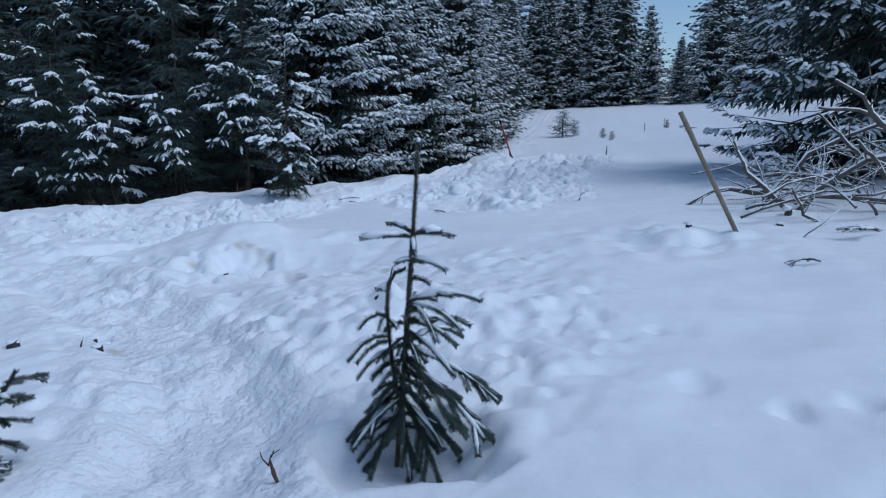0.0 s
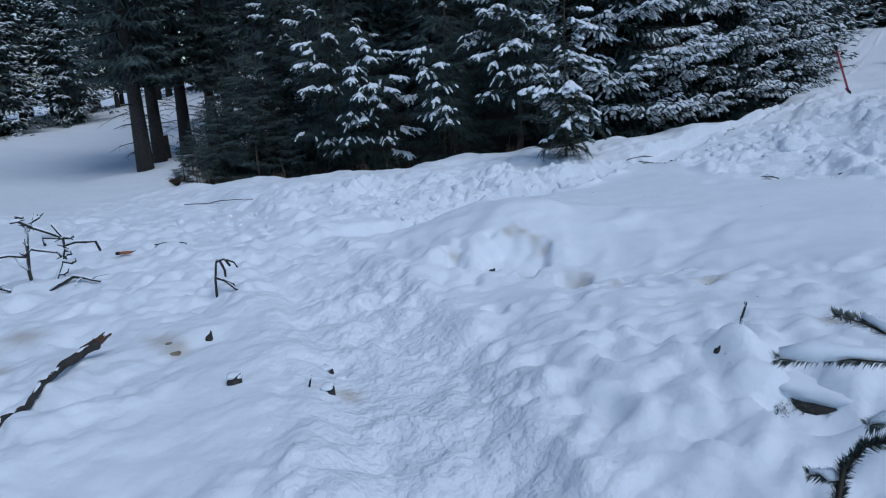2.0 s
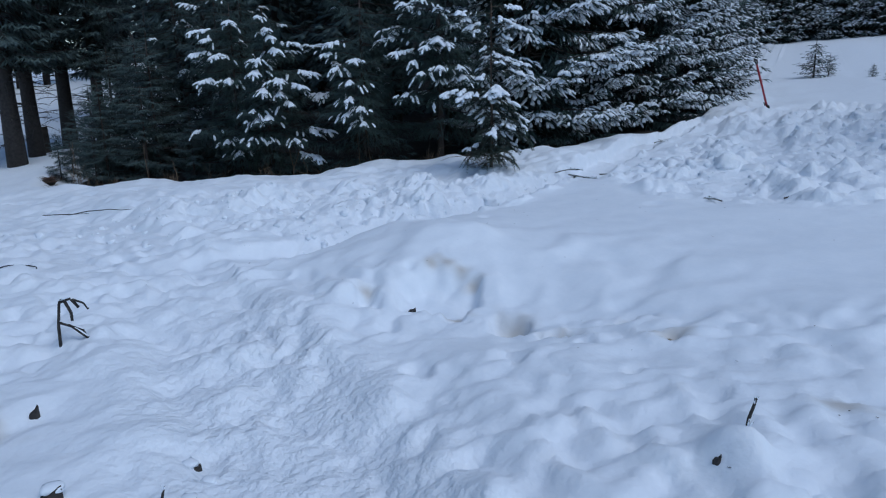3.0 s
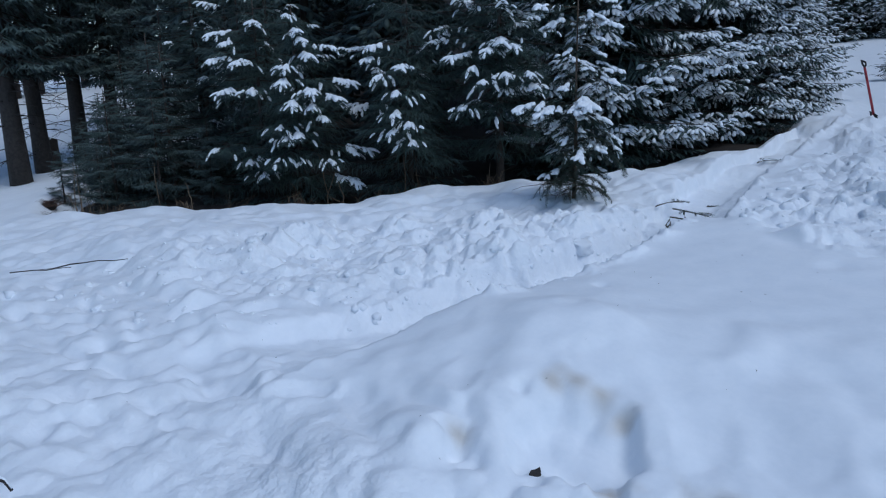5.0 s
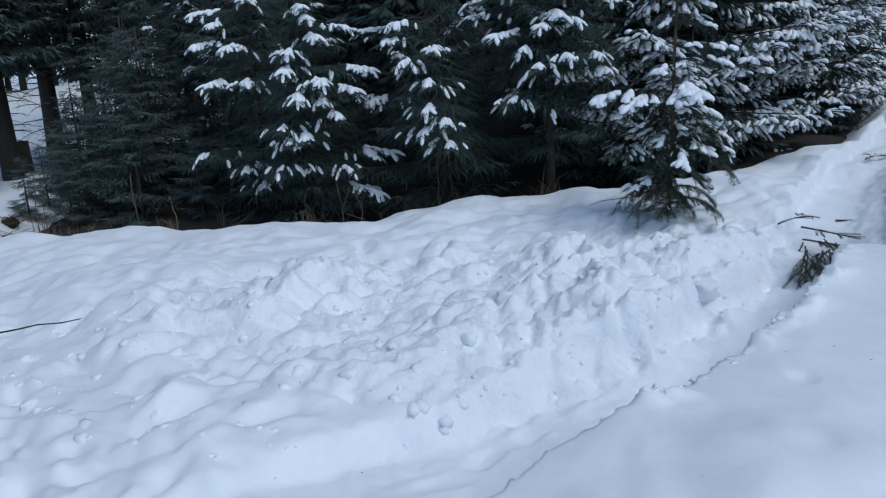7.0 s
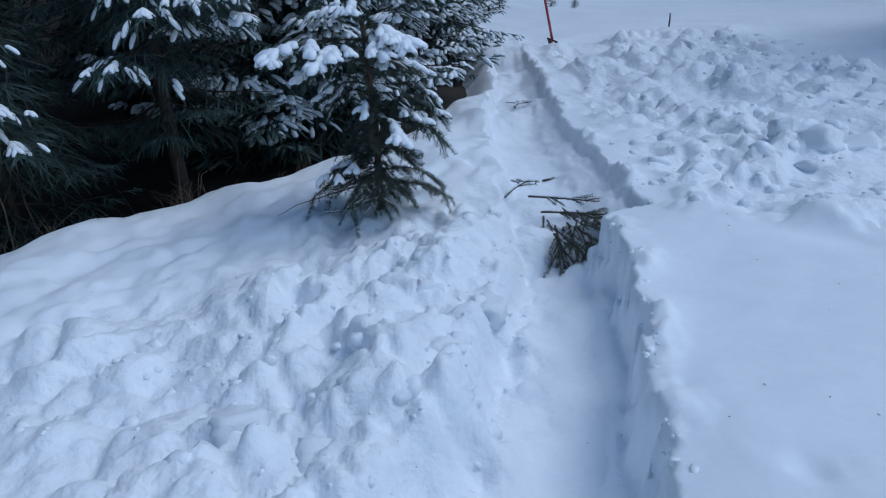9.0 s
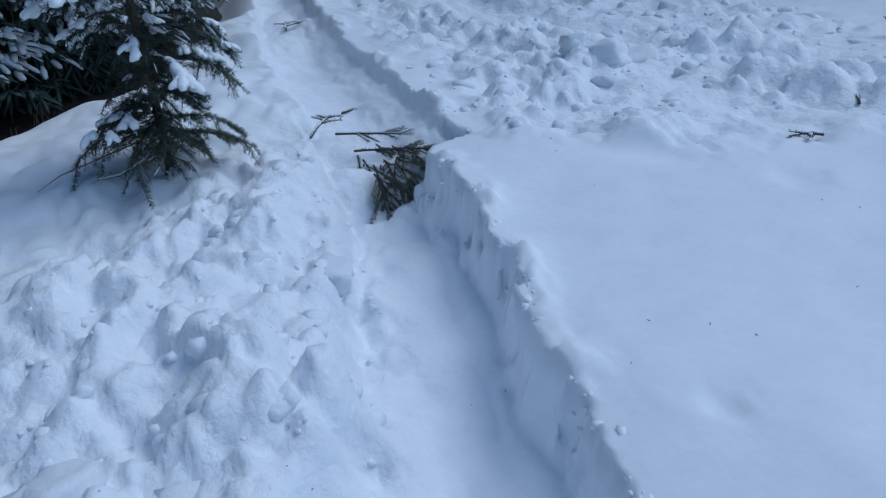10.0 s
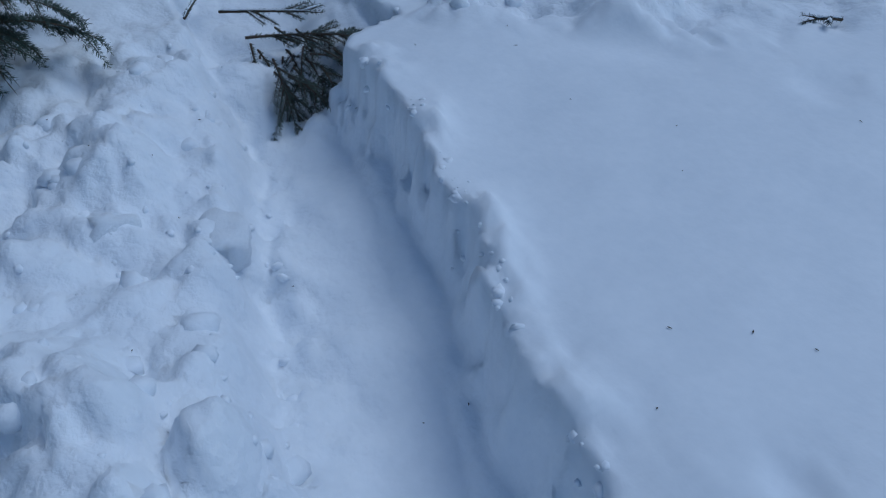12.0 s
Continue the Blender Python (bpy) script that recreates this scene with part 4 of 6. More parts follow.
for i in range(9):
    stand(dark[i % 2], -40 + rnd.uniform(-1, 1), 13 + 1.9 * i, 80 * i, rnd.uniform(1.1, 1.35))
for i in range(16):
    stand(dark[i % 2], -29 - 1.6 * i + rnd.uniform(-1, 1), 30 + 0.6 * i + rnd.uniform(-4, 4), 80 * i, rnd.uniform(0.9, 1.2))
spots = [(-9.75, 11.35), (-8.85, 11.1), (-7.25, 11.45), (-6.25, 12.1), (-10.7, 12.6), (-8.1, 12.7), (-12.6, 12.9)]
for i, (x, y, s) in enumerate([(-15.73, 11.16, 1.0), (-16.47, 12.08, 0.9), (-17.3, 13.5, 0.95), (-16.6, 13.9, 0.8), (-21.5, 18.5, 1.0)]):
    stand(stemmed, x, y, 110 * i, s)
    spots.append((x, y))
made = 0
for tries in range(9000):
    x, y = rnd.uniform(-40, -4), rnd.uniform(10.5, 46)
    wood = float(along(np.array([x]), np.array([y]), WOOD_EDGE)[1][0])
    if not 2.0 < wood < 8.0 or any(math.hypot(x - a, y - b) < 1.75 for a, b in spots) or (x < -14.5 and wood < 2.6):
        continue
    spots.append((x, y))
    stand(dark[made % 2], x, y, rnd.uniform(0, 360), rnd.uniform(0.85, 1.15))
    made += 1
    if made >= 54:
        break
for i, (x, y) in enumerate([(-14.7, 25.7), (-16.9, 25.4), (-19.8, 34.0), (-11.0, 18.8), (-43, 15), (-43.5, 17.5), (-44, 20), (-44, 22.5), (-43, 25), (-37.5, 12.5)]):
    stand(dark[i % 2], x, y, 50 * i, 1.25)
# added spruces out of view, south-west, to cut sky light on the left
for i, (x, y) in enumerate([(-10.5, -3.5), (-12.5, -0.5), (-14.5, 2.0), (-9.0, -6.5), (-13.5, -5.0), (-16.5, -1.5), (-6.5, -9.0)]):
    stand(dark[i % 2], x, y, 50 * i, 1.0)
for i in range(4):
    stand(dark[i % 2], -38 - 2.5 * i * 0.8 + rnd.uniform(-1, 1), 16 + 2.4 * i + rnd.uniform(-2, 2), 60 * i, rnd.uniform(0.8, 1.1))
for i, (x, y, s) in enumerate([(-12.6, 10.7, 0.45), (-11.8, 11.4, 0.8), (-10.9, 12.2, 1.1), (-13.0, 12.4, 1.0), (-12.0, 13.0, 1.2), (-10.4, 10.9, 0.42), (-12.2, 10.6, 0.6), (-13.3, 11.7, 0.55), (-12.4, 11.6, 0.85), (-11.3, 10.7, 0.55), (-14.0, 12.9, 0.9), (-13.6, 10.9, 0.3), (-14.2, 11.5, 0.36), (-13.1, 10.3, 0.28), (-14.8, 12.3, 0.5), (-12.0, 10.2, 0.35), (-15.2, 13.2, 0.8)]):
    stand(undergrowth, x, y, 67 * i, s)


# ---- the dug-out snow ----
def lump_shape(seed, cuts=2):
    bm = bmesh.new()
    bmesh.ops.create_icosphere(bm, subdivisions=cuts, radius=1.0)
    off = Vector((seed * 3.1, seed * 1.7, 0))
    for v in bm.verts:
        n = v.co.normalized()
        box = n / max(abs(n.x), abs(n.y), abs(n.z))
        v.co = (n * 0.2 + box * 0.66) * (1 + 0.2 * noise.noise(n * 1.3 + off) + 0.2 * noise.noise(n * 3.5 + off) + 0.12 * noise.noise(n * 8 + off))
    vs = np.array([v.co[:] for v in bm.verts])
    fs = [tuple(w.index for w in f.verts) for f in bm.faces]
    bm.free()
    return vs, fs


LUMPS = [lump_shape(k) for k in range(6)]
GRAINS = [lump_shape(k, 1) for k in range(6)]


def crumbs():
    """Loose crumbs over both heaps, along the brink of the cut and on its floor."""
    pick = np.random.RandomState(8)
    n = 850
    y = pick.uniform(6.5, 10.9, n)
    x = np.interp(y, *RIM_L) - 0.02 - 2.9 * pick.rand(n) ** 1.2
    y2 = pick.uniform(9.4, 16.5, 1000)
    x2 = np.interp(y2, *RIM_R) + 0.12 + 3.2 * pick.rand(1000)
    y3 = np.where(pick.rand(150) < 0.6, pick.choice([7.35, 7.75, 8.1, 8.6, 8.95, 9.3, 9.7, 10.4, 10.9], 150) + pick.normal(0, 0.05, 150), pick.uniform(6.9, 12, 150))
    x3 = np.interp(y3, *RIM_R) + 0.02 + pick.normal(0, 0.022, 150)
    x, y = np.concatenate([x, x2, x3]), np.concatenate([y, y2, y3])
    r = np.concatenate([0.010 + 0.034 * pick.rand(n) ** 3, 0.012 + 0.055 * pick.rand(1000) ** 3, 0.006 + 0.016 * pick.rand(150) ** 2])
    ok = (along(x, y, WOOD_EDGE)[1] < -1.7) & ((x < np.interp(y, *RIM_R) + 0.1) | (y > np.interp(x, *HEAP_EDGE) + 0.1))
    x, y, r = x[ok], y[ok], r[ok]
    z = land(x, y)
    heap = Cloud()
    for i in range(len(x)):
        vs, fs = (LUMPS if r[i] > 0.03 else GRAINS)[i % 6]
        rot = Euler(pick.uniform(-0.6, 0.6, 3).tolist()).to_matrix() @ Matrix.Rotation(pick.uniform(0, 6.28), 3, "Z")
        heap.add((vs * (r[i] * pick.uniform(0.8, 1.5), r[i], r[i] * pick.uniform(0.6, 1))) @ np.array(rot) + (x[i], y[i], z[i] - r[i] * 0.5), fs)
    tagged(new("snow_crumbs", heap.mesh("snow_crumbs", CLOD)), "loose white crumbs of shovelled snow", "snow", kind="stuff")


crumbs()


def snow_blocks():
    """Larger broken blocks, each a thing of its own."""
    pick = random.Random(5)
    meshes = [mesh_from("snow_block", v.tolist(), f, CLOD) for v, f in (lump_shape(20 + k, 3) for k in range(4))]
    fixed = [(-4.24, 9.3, 0.085), (-4.51, 9.43, 0.07), (-4.94, 8.35, 0.085), (-5.23, 8.5, 0.09), (-5.6, 8.1, 0.08), (-2.54, 11.3, 0.09), (-1.93, 10.51, 0.14), (-2.08, 10.24, 0.09), (-1.6, 10.1, 0.07)]
    for k in range(18):
        y = pick.uniform(10.3, 16)
        fixed.append((float(np.interp(y, *RIM_R)) + 0.4 + 2.4 * pick.random(), y, 0.05 + 0.07 * pick.random()))
    for k, (x, y, r) in enumerate(fixed):
        ob = new("snow_block", meshes[k % 4])
        ob.matrix_world = pose(x, y, ground_at(x, y) - r * 0.5, pick.uniform(-25, 25), pick.uniform(-25, 25), pick.uniform(0, 360)) @ Matrix.Diagonal((r * 1.2, r, r * 0.85, 1))
        tagged(ob, "broken block of packed white snow on the heap", "snow block", "snow blocks beside the trench")


snow_blocks()


# ---- sticks, poles and twigs ----
def limb(name, pts, radii, mat, label, category, snow=0.0, sides=8, group="", forks=0, seed=0, wobble=0.03, fork_len=0.4):
    """A stick or log along a path, with side twigs and with snow along its upper side."""
    rnd = random.Random(seed)
    thing = new(name)
    c, w = Cloud(), Cloud()
    p = [Vector(q) for q in pts]
    fine = [p[0]]
    rad = [radii[0]]
    for a, b, ra, rb in zip(p, p[1:], radii, radii[1:]):
        for k in (1, 2, 3):
            wob = Vector((rnd.uniform(-1, 1), rnd.uniform(-1, 1), rnd.uniform(-1, 1))) * (b - a).length * (wobble if k < 3 else 0)
            fine.append(a.lerp(b, k / 3) + wob)
            rad.append((ra + (rb - ra) * k / 3) * rnd.uniform(0.9, 1.12))
    c.tube(fine, rad, sides)
    lines = [(fine, rad)]
    for k in range(forks):
        i = rnd.randrange(1, len(fine) - 1)
        way = (fine[i + 1] - fine[i]).normalized()
        out = (way * rnd.uniform(0.4, 1) + Vector((rnd.uniform(-1, 1), rnd.uniform(-1, 1), rnd.uniform(-0.3, 1)))).normalized()
        ln = rnd.uniform(0.25, 1.0) * fork_len
        tw = [fine[i], fine[i] + out * ln * 0.5, fine[i] + (out + way * 0.3) * ln]
        rr = [rad[i] * 0.4, rad[i] * 0.3, 0.003]
        c.tube(tw, rr, 5)
        lines.append((tw, rr))
    part("wood", c.mesh("wood", mat), thing)
    if snow:
        for q, rr in lines:
            w.tube([(a.x, a.y, a.z + r * 0.85) for a, r in zip(q, rr)], [max(0.003, r * snow * rnd.uniform(0.65, 1.1)) for r in rr], 6)
        line = part("snow_line", w.mesh("snow_line", SNOW_CAP), thing, "line of white snow along the top")
        if forks:
            line["kind"] = "stuff"
    return tagged(thing, label, category, group)


gz = ground_at(1.52, 7.07)
limb("leaning_pole", [(1.55, 7.05, gz - 0.15), (1.225, 7.1, (gz - 0.15 + 1.62) / 2), (0.9, 7.15, 1.62)], [0.023, 0.024, 0.023], POLE_WOOD, "bare weathered wooden pole leaning out of the snow", "pole", sides=12, wobble=0.002)

PILE = "branches of the brush pile"


def brush_pile():
    def bough(seed, *pts, thick=0.03, forks=3):
        n = len(pts)
        limb("snowy_branch", pts, [0.68 * thick * (1 - 0.55 * k / (n - 1)) for k in range(n)], DEADWOOD, "grey dead branch lined with snow in a brush pile", "branch", 0.82, 8, PILE, forks + 1, seed, 0.045)

    bough(1, (2.45, 8.5, 0.45), (1.86, 8.6, 0.98), (1.71, 8.65, 1.34), thick=0.045, forks=2)
    bough(2, (3.2, 9.4, 0.98), (2.05, 9.4, 0.88), thick=0.05)
    bough(3, (2.2, 9.1, 0.6), (2.67, 9.2, 1.18), (3.12, 9.2, 1.42), (4.2, 9.3, 1.75), thick=0.05, forks=5)
    bough(4, (2.4, 8.6, 0.5), (2.8, 8.6, 0.91), (3.12, 8.6, 1.14), (4.0, 8.7, 1.3), thick=0.055, forks=5)
    bough(5, (4.2, 9.5, 1.5), (3.23, 9.3, 1.72), (2.76, 9.25, 1.75), thick=0.045)
    bough(6, (3.8, 9.2, 1.3), (3.26, 9.0, 1.68), (3.17, 9.0, 1.86), (2.83, 8.95, 2.05), thick=0.05)
    bough(7, (3.3, 9.1, 1.1), (2.94, 9.0, 1.44), (2.69, 9.0, 1.68), thick=0.035)
    bough(8, (3.4, 8.6, 0.9), (3.13, 8.5, 1.2), (2.96, 8.45, 1.36), thick=0.04, forks=1)
    bough(9, (2.4, 9.4, 0.72), (1.62, 9.3, 0.70), (1.27, 9.2, 0.5), thick=0.05, forks=4)
    bough(10, (2.7, 8.0, 0.36), (2.31, 7.9, 0.57), (2.16, 7.85, 0.86), thick=0.03)
    bough(11, (4.1, 8.6, 0.7), (3.17, 8.6, 0.70), (2.6, 8.6, 0.72), thick=0.075, forks=1)
    bough(12, (2.2, 9.7, 0.95), (1.99, 9.6, 1.06), (1.38, 9.55, 0.90), thick=0.018, forks=4)
    bough(13, (2.0, 7.0, 0.36), (2.35, 7.05, 0.7), thick=0.012, forks=3)
    pick = random.Random(77)
    for k in range(78):
        x, y = pick.uniform(2.1, 5.2), pick.uniform(8.0, 10.4)
        base = ground_at(x, y)
        a, ln = pick.uniform(0, 6.28), pick.uniform(0.6, 1.5)
        z0, z1 = base + pick.uniform(0.02, 0.5) * (x - 1.4) / 2, base + pick.uniform(0.1, 0.95) * (x - 1.2) / 2.2
        mid = (x, y, (z0 + z1) / 2 + 0.05)
        bough(100 + k, (x - math.cos(a) * ln / 2, y - math.sin(a) * ln / 4, z0), mid, (x + math.cos(a) * ln / 2, y + math.sin(a) * ln / 4, z1), thick=pick.uniform(0.010, 0.028), forks=5)


brush_pile()


# ---- young spruces close by ----
class Sprout:
    """Collects the shoots, the wood and the snow of a small spruce that is seen close by."""

    def __init__(self, seed):
        self.o, self.d, self.l = [], [], []
        self.wood, self.snow = Cloud(), Cloud()
        self.rnd = random.Random(seed)

    def run(self, pts, thick, bare=False, snow=0.0):
        """A chain of shoot pieces through the points."""
        p = [Vector(q) for q in pts]
        n = len(p)
        self.wood.tube(p, [thick * (1 - 0.75 * i / (n - 1)) for i in range(n)], 6)
        if not bare:
            for a, b in zip(p, p[1:]):
                self.o.append(a[:]), self.d.append((b - a).normalized()[:]), self.l.append((b - a).length * 1.06)
        if snow:
            i0, i1 = (0, n - 1) if n < 4 else (self.rnd.choice((0, 1)), self.rnd.choice((n - 2, n - 1)))
            if i1 > i0:
                q = [v + Vector((0, 0, max(0.0075, 0.55 * snow + 0.003))) for v in p[i0 : i1 + 1]]
                w = [snow * self.rnd.uniform(0.3, 1.45) for _ in q]
                w[0] *= 0.5
                w[-1] *= 0.5
                self.snow.tube(q, w, 7)

    def branch(self, start, az, length, rise, droop, thick=0.004, snow=0.0, side=0.0, side_len=0.33):
        """A bough that leaves in the direction az and hangs, with side shoots if side is given."""
        a = radians(az)
        way = Vector((math.cos(a), math.sin(a), 0))
        s = Vector(start)

        def at(t):
            return s + way * length * t * (1 - 0.12 * droop * t) + Vector((0, 0, length * (rise * t - droop * t * t)))

        n = max(3, int(length / 0.055))
        pts = [at(k / n) for k in range(n + 1)]
        self.run(pts, thick, False, snow)
        if side:
            for k in range(max(1, int(length * side * 10))):
                t = self.rnd.uniform(0.25, 0.9)
                w = self.rnd.choice((-1, 1))
                self.branch(at(t), az + w * self.rnd.uniform(35, 60), length * side_len * self.rnd.uniform(0.75, 1.3) * (1.15 - t * 0.6) + 0.03, rise - 1.1 * droop * t, droop * 0.5, thick * 0.6, snow * 0.8 if self.rnd.random() < 0.6 else 0, 0)

    def finish(self, name, place, label, needles=1700, size=0.021, mat=None, thick=0.085):
        tree = empty(name, *place)
        green = Cloud()
        pick = np.random.RandomState(4)
        bristle(green, np.array(self.o), np.array(self.d), np.array(self.l), needles, size, 0.0, pick, thick)
        part("stem", self.wood.mesh("stem", TWIG), tree)
        part("needles", green.mesh("needles", mat or NEEDLE_NEAR, False), tree)["kind"] = "stuff"
        if self.snow.n:
            part("snow_load", self.snow.mesh("snow_load", SNOW_CAP), tree, "thin white snow along the shoots")["kind"] = "stuff"
        return tagged(tree, label, "tree")


def near_sapling(x, y):
    """The sapling beside the path: a bare leader, single shoots above, a second leader, heavy side boughs below."""
    z0 = ground_at(x, y) - 0.04
    top = 1.336 - z0
    s = Sprout(17)
    r = s.rnd
    k = top / 1.48

    def stem(h):
        return Vector((0.079 * h / 1.09 if h < 1.09 else 0.079 + 0.022 * (h - 1.09) / 0.39, 0.004 * math.sin(5 * h), h * k))

    s.run([stem(h) for h in (-0.05, 0.15, 0.35, 0.55, 0.75, 0.92, 1.09)], 0.013)
    s.run([stem(h) for h in (0.35, 0.55, 0.75, 0.92, 1.09)], 0.012)
    s.run([stem(h) for h in (1.09, 1.19, 1.29, 1.39, 1.48)], 0.008)
    tip = stem(1.48)
    s.snow.tube([tip - Vector((0, 0, 0.005)), tip + Vector((0, 0, 0.007)), tip + Vector((0, 0, 0.015))], [0.008, 0.011, 0.005], 8)

    def shoot(start, out, up, turn, droop, snow=0.0, side=0.0, side_len=0.3):
        """A shoot that ends so far out and up from its start, turned out of the plane."""
        az = (0 if out > 0 else 180) + turn
        ln = abs(out) / max(0.3, math.cos(radians(turn)))
        s.branch(start, az, ln, up * k / ln + droop, droop, 0.0045, snow, side, side_len)

    for h, out, up, turn, droop in [(1.08, -0.225, -0.01, 12, 0.12), (1.09, -0.155, 0.025, -35, 0.3), (1.09, 0.105, 0.0, 45, 0.3), (1.09, 0.19, 0.0, -8, 0.22), (1.07, 0.03, -0.08, -70, 0.6), (0.99, 0.165, -0.04, -12, 0.3), (0.98, -0.07, -0.015, 15, 0.3), (0.97, 0.04, -0.01, 60, 0.3), (0.90, 0.09, -0.02, 10, 0.5)]:
        shoot(stem(h), out, up, turn, droop, 0.018 if h > 1.0 and turn > -60 else 0.011)
    for h, out, up, turn, droop in [(0.80, 0.34, 0.02, 0, 0.38), (0.78, 0.28, -0.06, -25, 0.5), (0.78, 0.2, -0.07, -55, 0.5), (0.79, 0.1, -0.01, 55, 0.4), (0.71, 0.23, -0.10, 8, 0.5), (0.66, 0.25, -0.15, -20, 0.5), (0.62, 0.14, -0.08, -60, 0.6), (0.70, 0.18, -0.05, 50, 0.5), (0.60, 0.2, -0.06, 65, 0.5)]:
        shoot(stem(h), out, up, turn, droop, 0.012 if turn > -30 else 0.006, 0.35 if h > 0.74 else 0.0)
    # the second leader, arching over at its tip
    lead = [Vector((0.015, 0, 0.32 * k)), Vector((-0.02, -0.01, 0.55 * k)), Vector((-0.038, -0.015, 0.75 * k)), Vector((-0.03, -0.015, 0.87 * k)), Vector((0.0, -0.01, 0.92 * k)), Vector((0.04, 0.0, 0.935 * k))]
    s.run(lead, 0.009)
    for at, out, up, turn, droop in [(0.73, -0.148, -0.06, 0, 0.8), (0.73, -0.06, -0.075, -40, 0.9), (0.84, -0.055, 0.005, 10, 0.4), (0.71, 0.055, -0.02, -30, 0.5), (0.64, -0.2, -0.11, 8, 0.75), (0.58, -0.175, -0.15, -12, 0.5), (0.55, -0.06, -0.09, -30, 0.6), (0.62, -0.12, -0.06, 50, 0.6), (0.42, -0.14, -0.13, 5, 0.4), (0.47, -0.1, -0.1, -45, 0.5), (0.50, 0.1, -0.05, -50, 0.5)]:
        shoot(Vector((float(np.interp(at, [0.32, 0.55, 0.75, 0.87], [0.015, -0.02, -0.038, -0.03])), -0.012, at * k)), out, up, turn, droop, 0.011 if r.random() < 0.8 else 0.0)
    # heavy boughs below, bowed, with many hanging side shoots
    for h, out, up, turn, droop in [(0.60, 0.44, -0.22, 0, 0.30), (0.54, 0.40, -0.29, -15, 0.30), (0.55, 0.28, -0.22, -40, 0.4), (0.48, 0.26, -0.18, 25, 0.4), (0.42, 0.31, -0.34, -5, 0.25), (0.38, 0.22, -0.33, -35, 0.3), (0.36, 0.15, -0.32, 25, 0.3), (0.42, -0.27, -0.28, 0, 0.25), (0.42, -0.14, -0.2, -35, 0.5), (0.36, -0.11, -0.28, -40, 0.4), (0.36, -0.2, -0.2, 35, 0.4), (0.33, 0.08, -0.3, -60, 0.3)]:
        shoot(stem(h), out, up, turn, droop, 0.009 if r.random() < 0.7 else 0.0, 1.5, 0.24)
    for i in range(26):
        h = 0.72 - 0.52 * i / 25
        s.branch(stem(h), 20 + 137.5 * i, (0.10 + 0.14 * (0.72 - h) / 0.52) * r.uniform(0.7, 1.3), r.uniform(-0.3, 0.2), r.uniform(0.4, 0.9), 0.004, 0.010 if i % 2 == 0 and not 200 < (20 + 137.5 * i) % 360 < 330 else 0, 0.5, 0.35)
    s.finish("spruce_sapling", (x, y, z0), "young spruce sapling with snow along its shoots", 4200, 0.0225, None, 0.05)


near_sapling(-0.80, 2.89)


NEEDLE_EDGE = material("young_spruce_needles", (0.034, 0.058, 0.05), (0.08, 0.122, 0.095), 8.0, 90.0, 0.55, 0.2, 0.003, islands=0.4)


